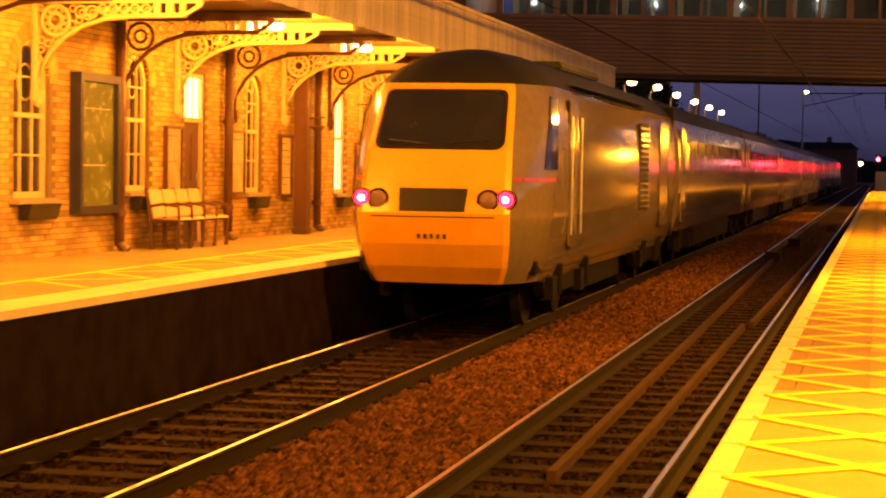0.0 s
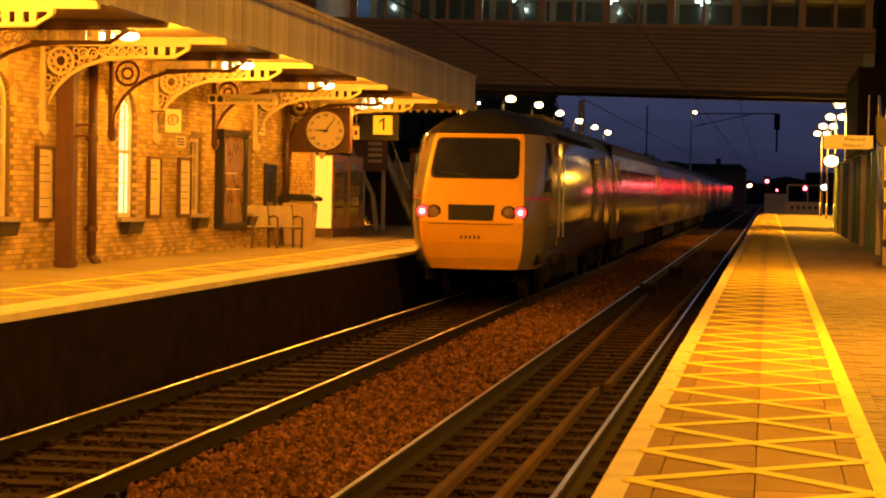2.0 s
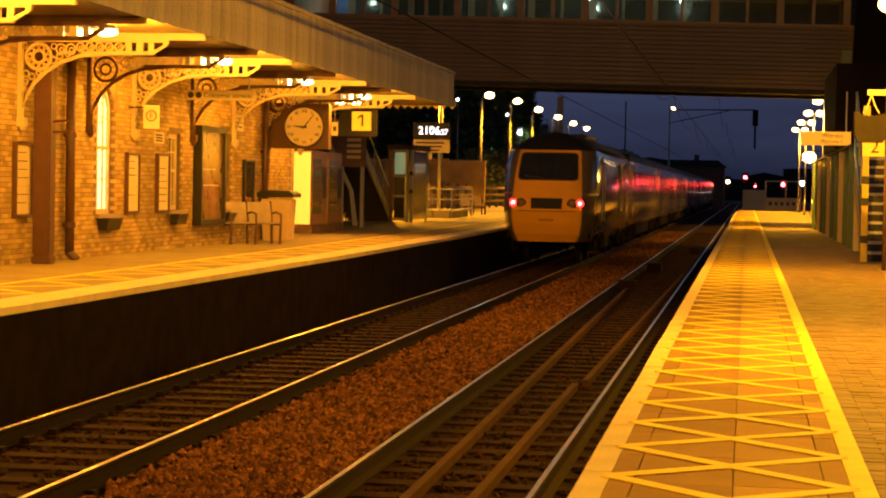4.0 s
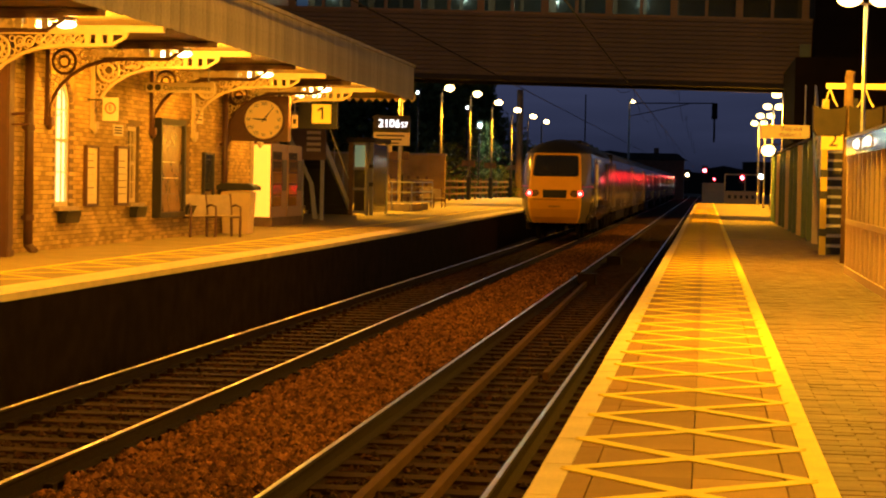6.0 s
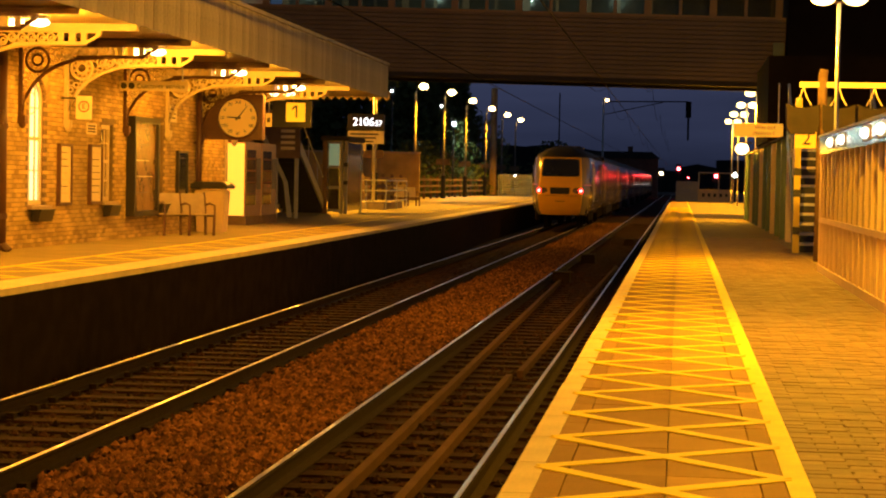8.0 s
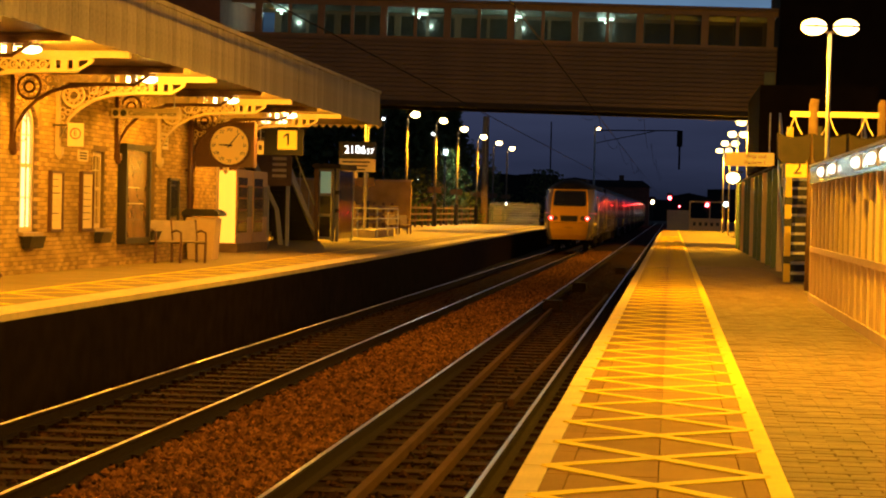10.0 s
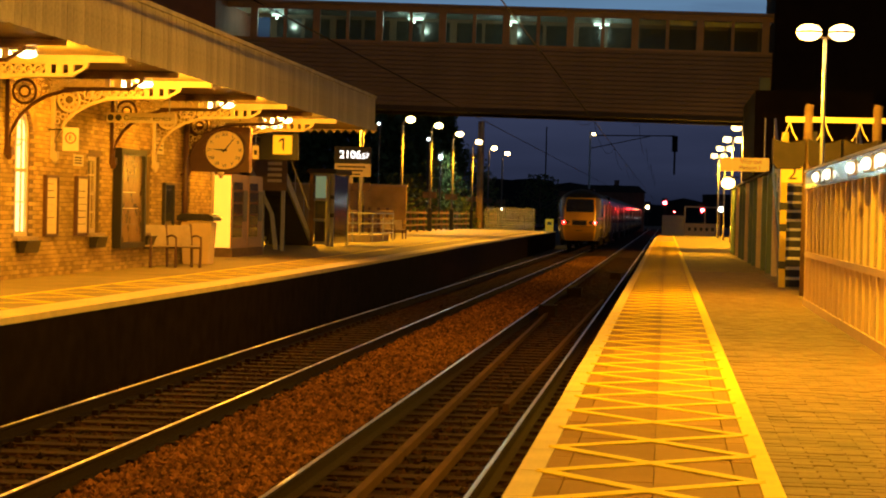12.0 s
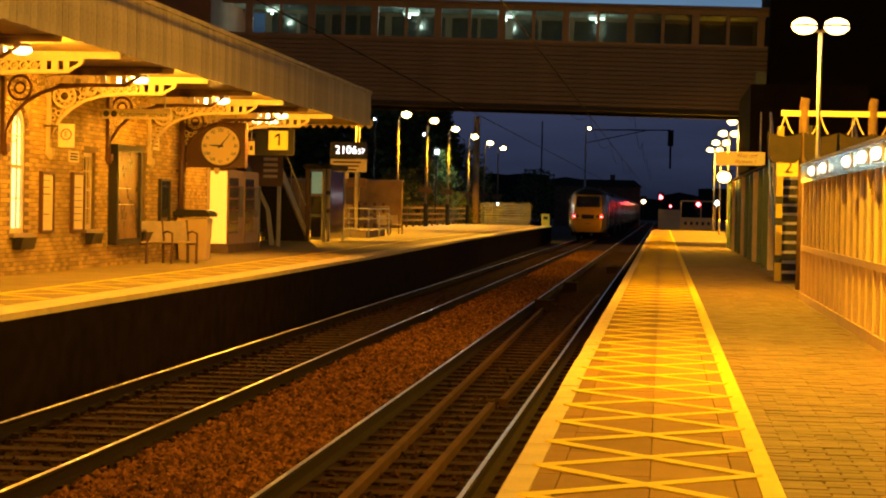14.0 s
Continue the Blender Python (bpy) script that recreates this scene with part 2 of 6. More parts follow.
def dome(bm, c, rx, ry, rz, n=16, m=8, lo=-90, hi=90):
    rows = []
    for j in range(m + 1):
        b = radians(lo + (hi - lo) * j / m)
        rows.append([bm.verts.new((c[0] + rx * math.cos(b) * math.cos(2 * math.pi * i / n), c[1] + ry * math.cos(b) * math.sin(2 * math.pi * i / n), c[2] + rz * math.sin(b))) for i in range(n)])
    for a, b in zip(rows, rows[1:]):
        for i in range(n):
            bm.faces.new((a[i], a[(i + 1) % n], b[(i + 1) % n], b[i]))
    return bm


def mesh_of(name, bm, material, bevel=0.0, smooth=False):
    bmesh.ops.recalc_face_normals(bm, faces=bm.faces)
    if bevel:
        edges = [e for e in bm.edges if len(e.link_faces) == 2 and e.calc_face_angle(0) > 0.6]
        bmesh.ops.bevel(bm, geom=edges, offset=bevel, segments=2, affect="EDGES", clamp_overlap=True)
    me = bpy.data.meshes.new(name)
    bm.to_mesh(me)
    bm.free()
    me.materials.append(material)
    if smooth:
        for p in me.polygons:
            p.use_smooth = True
    return me


def part(name, bm, material, parent=None, label="", bevel=0.0, smooth=False):
    ob = new(name, mesh_of(name, bm, material, bevel, smooth))
    ob.parent = parent
    if label:
        ob["label"] = label
    return ob


def thing(name, label, category, group="", at=(0, 0, 0), turn=0.0, kind=""):
    ob = new(name)
    ob.empty_display_size = 0.2
    ob.matrix_basis = pose(*at, 0, 0, turn)
    return tagged(ob, label, category, group, kind)


def structure(name, bm, material, label, bevel=0.0, category="structure"):
    return tagged(part(name, bm, material, None, "", bevel), label, category, "", "structure")


def words(text, size, place, face, material, parent, name="lettering", align="CENTER"):
    """Lettering; face: degrees about z by which it turns from looking along -y."""
    cu = bpy.data.curves.new(name, "FONT")
    cu.body, cu.size, cu.extrude, cu.align_x, cu.align_y = text, size, 0.004, align, "CENTER"
    cu.materials.append(material)
    ob = new(name, cu)
    ob.parent = parent
    ob.matrix_basis = pose(*place, 90, 0, face)
    return ob


def B():
    return bmesh.new()


def many_boxes(name, boxes, material, jitter=0.0):
    """Many small boxes in one mesh; boxes: rows of x0, x1, y0, y1, z0, z1."""
    a = np.array(boxes, float)
    n = len(a)
    sel = np.array([[0, 2, 4], [1, 2, 4], [1, 3, 4], [0, 3, 4], [0, 2, 5], [1, 2, 5], [1, 3, 5], [0, 3, 5]])
    v = a[:, sel]
    if jitter:
        v = v + np.random.uniform(-jitter, jitter, v.shape)
    fs = np.array([[0, 3, 2, 1], [4, 5, 6, 7], [0, 1, 5, 4], [1, 2, 6, 5], [2, 3, 7, 6], [3, 0, 4, 7]])
    f = (np.arange(n)[:, None, None] * 8 + fs).reshape(-1, 4)
    me = bpy.data.meshes.new(name)
    me.from_pydata(v.reshape(-1, 3).tolist(), [], f.tolist())
    me.materials.append(material)
    return me


PZ = 0.915            # platform height over the rails
FAR_X = -4.885        # middle of the far track
NEAR_X = -1.515       # middle of the near track
WALL = -9.85          # face of the station building
RAIL_X = (-5.635, -4.135, -2.27, -0.765)

# ---- ground and tracks ----
g = B()
box(g, -900, 900, -200, 3000, -1.2, -0.42)
structure("ground", g, M_FAR, "dark ground under the railway and beyond", category="ground")
g = B()
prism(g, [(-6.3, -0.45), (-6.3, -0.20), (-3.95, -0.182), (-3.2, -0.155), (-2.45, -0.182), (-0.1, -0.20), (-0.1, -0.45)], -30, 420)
structure("ballast_bed", g, M_EARTH, "ballast bed under the two tracks, darkened for dim light", category="ballast")


def rail_outline(x):
    return [(x - 0.075, -0.159), (x + 0.075, -0.159), (x + 0.075, -0.145), (x + 0.01, -0.125), (x + 0.01, -0.045), (x + 0.035, -0.03),
            (x + 0.033, -0.009), (x + 0.024, -0.0045), (x - 0.024, -0.0045), (x - 0.033, -0.009), (x - 0.035, -0.03), (x - 0.01, -0.045), (x - 0.01, -0.125), (x - 0.075, -0.145)]


for tr_x, lab in ((FAR_X, "railway track beside the station building"), (NEAR_X, "railway track beside the hatched platform")):
    track = thing("railway_track", lab, "railway track", "tracks", (tr_x, 0, 0), kind="structure")
    for x in (-0.75, 0.75):
        b = B()
        prism(b, rail_outline(x), -30, 400)
        r = part("rail", b, M_RUST, track, "rusty steel rail")
        b = B()
        prism(b, [(x - 0.019, -0.0118), (x + 0.019, -0.0118), (x + 0.019, -0.0025), (x + 0.010, -0.0007), (x, 0), (x - 0.010, -0.0007), (x - 0.019, -0.0025)], -30, 400)
        part("rail_head", b, M_RAILTOP, r, "bright polished running surface")
    b = B()
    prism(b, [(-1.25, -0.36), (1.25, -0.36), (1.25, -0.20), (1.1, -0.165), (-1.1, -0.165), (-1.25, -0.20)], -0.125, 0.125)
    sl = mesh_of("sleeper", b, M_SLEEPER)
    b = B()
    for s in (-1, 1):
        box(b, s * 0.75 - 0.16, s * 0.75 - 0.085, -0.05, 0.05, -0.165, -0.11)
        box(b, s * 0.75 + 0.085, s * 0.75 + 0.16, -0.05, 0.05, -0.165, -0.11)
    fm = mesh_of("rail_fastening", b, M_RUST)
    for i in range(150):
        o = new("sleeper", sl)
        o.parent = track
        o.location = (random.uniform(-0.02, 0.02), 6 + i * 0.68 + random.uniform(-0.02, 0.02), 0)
        if i < 60 and tr_x == FAR_X:
            c = new("rail_fastening", fm)
            c.parent = o

M_STRIP = mat("rusty_strip", (0.06, 0.031, 0.016), 0.85, 0.0, 0.3, 3, 0.3, 60, 0.1)
# troughing and conductor cables lying in the near track
cable = thing("track_cable", "rusty guard strip lying between the near rails", "cable", "", (0, 0, 0))
for xa, ya, xb, yb in ((-1.635, 8, -1.98, 45.9), (-1.21, 6, -1.22, 23.2), (-1.13, 23.6, -0.96, 54.6)):
    b = B()
    prism(b, [(xa - 0.036, ya), (xa + 0.036, ya), (xb + 0.036, yb), (xb - 0.036, yb)], -0.165, -0.08, "z")
    part("strip", b, M_STRIP, cable)
for x, y in ((-1.98, 46.4), (-1.88, 58.0), (-1.12, 75.0)):
    bx = thing("trackside_box", "small rusty equipment box beside the near rail", "box", "trackside boxes", (x, y, -0.2))
    b = B()
    box(b, -0.2, 0.2, -0.35, 0.35, 0, 0.26)
    part("casing", b, M_RUST, bx, "", 0.02)
    b = B()
    box(b, -0.22, 0.22, -0.37, 0.37, 0.26, 0.29)
    part("lid", b, M_RUST, bx)

# loose ballast stones
rs = np.random.RandomState(3)
N = 75000
sy = 5.0 + 110 * rs.rand(N) ** 1.9
sx = np.where(rs.rand(N) < 0.55, rs.uniform(-4.0, -2.42, N), rs.uniform(-6.2, -0.25, N))
keep = np.ones(N, bool)
for x in RAIL_X:
    keep &= np.abs(sx - x) > 0.12
for tx in (FAR_X, NEAR_X):
    inside = np.abs(sx - tx) < 1.0
    keep &= ~(inside & (np.abs((sy - 6) / 0.68 - np.round((sy - 6) / 0.68)) < 0.22))
sx, sy = sx[keep], sy[keep]
n = len(sx)
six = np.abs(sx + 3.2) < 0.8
sz = np.where(six, -0.150 + 0.03 * rs.rand(n), -0.185 + 0.02 * rs.rand(n))
size = rs.uniform(0.018, 0.05, n)
base = np.array([(1, 0, 0), (-1, 0, 0), (0, 1, 0), (0, -1, 0), (0, 0, 1), (0, 0, -1)], float)
ang = rs.rand(n) * 6.283
co, si = np.cos(ang), np.sin(ang)
pts = base[None] * size[:, None, None] * rs.uniform(0.6, 1.4, (n, 6, 3))
pts += rs.uniform(-0.3, 0.3, (n, 6, 3)) * size[:, None, None]
px_ = pts[..., 0] * co[:, None] - pts[..., 1] * si[:, None] + sx[:, None]
py_ = pts[..., 0] * si[:, None] + pts[..., 1] * co[:, None] + sy[:, None]
pz_ = pts[..., 2] * 0.8 + sz[:, None]
fs = np.array([(0, 2, 4), (2, 1, 4), (1, 3, 4), (3, 0, 4), (2, 0, 5), (1, 2, 5), (3, 1, 5), (0, 3, 5)])
stone = np.stack([px_, py_, pz_], -1)
# between the tracks the lit copy, elsewhere a copy with shade in its colour
for which, m_, lab in ((six, M_BALLAST, "loose angular brown ballast stones between the two tracks"), (~six, M_BALLAST_SHADED, "ballast stones under the rails, shade in their colour")):
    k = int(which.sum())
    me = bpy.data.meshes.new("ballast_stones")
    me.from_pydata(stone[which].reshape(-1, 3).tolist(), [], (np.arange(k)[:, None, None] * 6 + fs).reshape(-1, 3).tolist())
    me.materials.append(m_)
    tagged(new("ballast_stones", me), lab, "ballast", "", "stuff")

# ---- near platform (hatched) ----
g = B()
box(g, 0.06, 30, -60, 150, -0.5, PZ - 0.06)
structure("platform_near", g, M_JOINT, "platform body under its paving", category="platform")
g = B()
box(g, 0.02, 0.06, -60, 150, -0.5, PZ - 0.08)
structure("platform_wall_near", g, M_WALL_SHADED, "brick platform wall facing the track, near-black for its shade", category="platform wall")
g = B()
box(g, 2.9, 29, -60, 150, PZ - 0.06, PZ)
structure("platform_back_near", g, M_SLAB2, "worn asphalt at the back of the platform", category="platform")

coping = thing("platform_coping", "white-painted concrete edge coping of the hatched platform", "coping", "", kind="structure")
b = B()
prism(b, [(0, PZ - 0.09), (0.135, PZ - 0.09), (0.135, PZ), (0.012, PZ), (0, PZ - 0.012)], 0.006, 0.894)
cm = mesh_of("coping_stone", b, M_COPING)
for i in range(160):
    o = new("coping_stone", cm)
    o.parent = coping
    o.location = (random.uniform(-0.003, 0.003), -10 + 0.9 * i, random.uniform(-0.002, 0.002))

slabs = thing("platform_slabs", "buff concrete slabs inside the yellow hatching", "paving", "", kind="structure")
for x0, x1, m_ in ((0.137, 0.245, M_SLAB), (0.249, 0.668, M_SLAB), (0.672, 1.06, M_SLAB_LIGHT), (1.064, 1.168, M_SLAB_LIGHT)):
    b = B()
    box(b, 0.0, x1 - x0, 0.003, 0.897, PZ - 0.06, PZ)
    sm = mesh_of("slab", b, m_, 0.003)
    for i in range(46):
        o = new("slab", sm)
        o.parent = slabs
        o.location = (x0, 5 + 0.9 * i, random.uniform(-0.0015, 0.0015))
g = B()
box(g, 0.14, 1.168, 46.5, 150, PZ - 0.06, PZ - 0.001)
box(g, 0.14, 1.168, -10, 5, PZ - 0.06, PZ - 0.001)
part("slab_run", g, M_SLAB_LIGHT, slabs)

# yellow safety line and hatching, laid as thick paint
paint = thing("yellow_hatching", "yellow painted line with crossed hatching on the platform", "road marking", "", kind="structure")
b = B()
box(b, 1.17, 1.272, -10, 150, PZ - 0.06, PZ + 0.004)
part("yellow_line", b, M_YELLOW, paint)


def stroke(bm, p, q, w):
    p, q = Vector(p), Vector(q)
    d = (q - p).normalized()
    s = Vector((-d.y, d.x, 0)) * w / 2
    lo = [bm.verts.new(v) for v in (p - s, q - s, q + s, p + s)]
    hi = [bm.verts.new(v + Vector((0, 0, 0.004))) for v in (p - s, q - s, q + s, p + s)]
    bm.faces.new(lo[::-1])
    bm.faces.new(hi)
    for i in range(4):
        bm.faces.new((lo[i], lo[(i + 1) % 4], hi[(i + 1) % 4], hi[i]))


PITCH, HZ = 1.03, PZ + 0.003
b = B()
stroke(b, (0.13, 0, HZ), (1.169, 0.90, HZ), 0.095)
ha = mesh_of("hatch_stroke", b, M_YELLOW)
b = B()
stroke(b, (0.13, 0, HZ + 0.0005), (1.169, -1.16, HZ + 0.0005), 0.09)
hb = mesh_of("hatch_stroke", b, M_YELLOW)
for i in range(-9, 95):
    for m_ in (ha, hb):
        o = new("hatch_stroke", m_)
        o.parent = paint
        o.location = (0, 9.77 + PITCH * i, 0)

# block pavers
rows, single = [], []
for i in range(-8, 420):
    y = 4.0 + 0.105 * i
    for j in range(-1, 8):
        x = 1.274 + 0.21 * j + (0.105 if i % 2 else 0)
        x0, x1 = max(x, 1.274), min(x + 0.205, 2.9)
        if x1 - x0 > 0.03:
            (single if 8.0 < y < 11.0 and x1 - x0 > 0.2 else rows).append((x0, x1, y, y + 0.1, PZ - 0.06, PZ + random.uniform(-0.003, 0.003)))
pav = thing("block_paving", "brown block paving behind the yellow line", "paving", "", kind="structure")
o = new("paver_run", many_boxes("paver_run", rows, M_PAVER))
o.parent, o["kind"] = pav, "stuff"
b = B()
box(b, 0, 0.205, 0, 0.1, -0.06, 0)
pm = mesh_of("paver", b, M_PAVER_ONE, 0.004)
for r in single:
    o = new("paver", pm)
    o.parent = pav
    o.location = (r[0], r[2], r[5])
g = B()
box(g, 1.274, 2.9, 48, 150, PZ - 0.06, PZ - 0.002)
part("far_paving", g, M_SLAB2, pav)

# ---- far platform ----
EDGE = [(-60, -6.34), (36, -6.37), (50, -6.55), (80, -7.15), (120, -7.6), (158, -7.9)]


def strip(bm, edge, off0, off1, z0, z1, back=None):
    lo0, lo1 = [], []
    for y, x in edge:
        a, b2 = x - off0, (x - off1 if back is None else back)
        lo0.append([bm.verts.new((a, y, z)) for z in (z0, z1)])
        lo1.append([bm.verts.new((b2, y, z)) for z in (z0, z1)])
    for i in range(len(edge) - 1):
        bm.faces.new((lo0[i][1], lo0[i + 1][1], lo1[i + 1][1], lo1[i][1]))
        bm.faces.new((lo0[i][0], lo0[i + 1][0], lo0[i + 1][1], lo0[i][1]))
        bm.faces.new((lo1[i][0], lo1[i + 1][0], lo1[i + 1][1], lo1[i][1]))
    for i in (0, len(edge) - 1):
        bm.faces.new((lo0[i][0], lo0[i][1], lo1[i][1], lo1[i][0]))
    return bm


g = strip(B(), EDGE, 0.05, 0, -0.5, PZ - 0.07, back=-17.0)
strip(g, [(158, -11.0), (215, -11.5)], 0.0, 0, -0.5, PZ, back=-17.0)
structure("platform_far", g, M_WALL_SHADED, "brick body of the platform by the building, near-black for its shade", category="platform")
g = strip(B(), EDGE, 0.55, 0, PZ - 0.07, PZ, back=-17.0)
structure("platform_paving_far", g, M_SLAB2, "worn brown paving before the station building", category="paving")
g = strip(B(), EDGE, 0.0, 0.55, PZ - 0.075, PZ + 0.002)
structure("platform_edge_far", g, M_COPING, "pale concrete edge of the platform by the building", category="coping")
g = strip(B(), EDGE, 1.56, 1.66, PZ - 0.01, PZ + 0.005)
structure("platform_line_far", g, M_YELLOW, "pale yellow line along the platform by the building", category="road marking")
paint2 = thing("yellow_hatching", "yellow painted hatching along the platform by the building", "road marking", "", kind="structure")
b = B()
stroke(b, (-6.97, 0, PZ + 0.001), (-7.96, 0.9, PZ + 0.001), 0.10)
h1 = mesh_of("hatch_stroke", b, M_YELLOW)
b = B()
stroke(b, (-6.97, 1.8, PZ + 0.0015), (-7.96, 0.9, PZ + 0.0015), 0.10)
h2 = mesh_of("hatch_stroke", b, M_YELLOW)
for i in range(22):
    for m_ in (h1, h2):
        o = new("hatch_stroke", m_)
        o.parent = paint2
        o.location = (0, 12 + 1.8 * i, 0)

# ---- station building ----
Y0, Y1, WTOP = 4.0, 45.9, 5.0
OPEN = [  # y0, y1, z0, z1, arched
    (9.6, 10.6, 1.69, 3.7, True), (13.0, 14.0, 1.69, 3.7, True), (16.65, 17.75, 1.69, 3.72, True), (20.48, 21.38, 1.75, 3.74, True), (22.92, 23.88, PZ, 3.58, False),
    (26.02, 26.92, 1.68, 3.70, True), (31.72, 32.58, 1.61, 3.72, True), (35.85, 36.6, 1.64, 3.05, False), (39.5, 40.25, 1.62, 3.2, False),
]


def in_opening(y, z, pad=0.0):
    for a, b2, z0, z1, arch in OPEN:
        if a - pad < y < b2 + pad and z0 - pad < z:
            if not arch:
                if z < z1 + pad:
                    return True
            else:
                r = (b2 - a) / 2
                if z < z1 - r or (y - (a + b2) / 2) ** 2 + (z - z1 + r) ** 2 < (r + pad) ** 2:
                    return True
    return False


g = B()
cuts = sorted({Y0, Y1, *[o[0] for o in OPEN], *[o[1] for o in OPEN]})
for a, b2 in zip(cuts, cuts[1:]):
    op = next((o for o in OPEN if o[0] <= a + 1e-6 and o[1] >= b2 - 1e-6), None)
    if op is None:
        box(g, WALL - 0.4, WALL - 0.012, a, b2, PZ - 0.1, WTOP)
        continue
    if op[2] > PZ:
        box(g, WALL - 0.4, WALL - 0.012, a, b2, PZ - 0.1, op[2])
    if op[4]:
        r, c = (b2 - a) / 2, (a + b2) / 2
        arc = [(c + r * math.cos(math.pi * k / 16), op[3] - r + r * math.sin(math.pi * k / 16)) for k in range(17)]
        prism(g, [(b2, WTOP)] + arc[:9] + [(c, WTOP)], WALL - 0.4, WALL - 0.012, "x")
        prism(g, [(c, WTOP)] + arc[8:] + [(a, WTOP)], WALL - 0.4, WALL - 0.012, "x")
    else:
        box(g, WALL - 0.4, WALL - 0.012, a, b2, op[3], WTOP)
wall = structure("wall_station", g, M_MORTAR, "buff brick wall of the old station building", category="wall")
rows, single = [], []
for k in range(int((WTOP - PZ) / 0.075)):
    z = PZ + 0.003 + 0.075 * k
    y = Y0 + (0.115 if k % 2 else 0)
    while y < Y1 - 0.2:
        if not in_opening(y + 0.11, z + 0.035, 0.08) and not in_opening(y + 0.01, z + 0.035, 0.0) and not in_opening(y + 0.21, z + 0.035, 0.0):
            d = random.uniform(-0.002, 0.003)
            near = 33.2 < y < 37.2 and z > 1.5 and z < 2.9
            (single if near and len(single) < 300 else rows).append((WALL - 0.05, WALL + d, y, y + 0.215, z, z + 0.064))
        y += 0.225
o = new("brick_run", many_boxes("brick_run", rows, M_BRICK, 0.001))
o.parent, o["kind"] = wall, "stuff"
b = B()
box(b, -0.05, 0, 0, 0.215, 0, 0.064)
bm1 = mesh_of("brick", b, M_BRICK_ONE)
for r in single:
    o = new("brick", bm1)
    o.parent = wall
    o.location = (r[1], r[2], r[4])
# brick arches over the windows
b = B()
for a, b2, z0, z1, arch in OPEN:
    if arch:
        r, c = (b2 - a) / 2, (a + b2) / 2
        for k in range(18):
            t0, t1 = math.pi * (k + 0.06) / 18, math.pi * (k + 0.94) / 18
            q = [(c + s * math.cos(t), z1 - r + s * math.sin(t)) for s, t in ((r, t0), (r + 0.225, t0), (r + 0.225, t1), (r, t1))]
            prism(b, q, WALL - 0.06, WALL + 0.012, "x")
o = part("arch_bricks", b, M_BRICK, wall)
o["kind"] = "stuff"
g = B()
box(g, WALL - 4.5, WALL, Y1, Y1 + 0.3, PZ - 0.1, WTOP)
box(g, WALL - 4.5, WALL - 4.2, Y0, Y1, PZ - 0.1, WTOP)
box(g, WALL - 4.5, WALL, Y0 - 0.3, Y0, PZ - 0.1, WTOP)
structure("wall_station_end", g, M_STONE, "end walls of the station building", category="wall")
g = B()
prism(g, [(WALL - 4.8, 5.0), (WALL + 0.05, 5.0), (WALL + 0.05, 5.25), (WALL - 2.3, 6.9), (WALL - 4.8, 5.25)], Y0 - 0.4, Y1 + 0.4)
structure("roof_station", g, M_ROOF, "dark slate roof of the station building", category="roof")


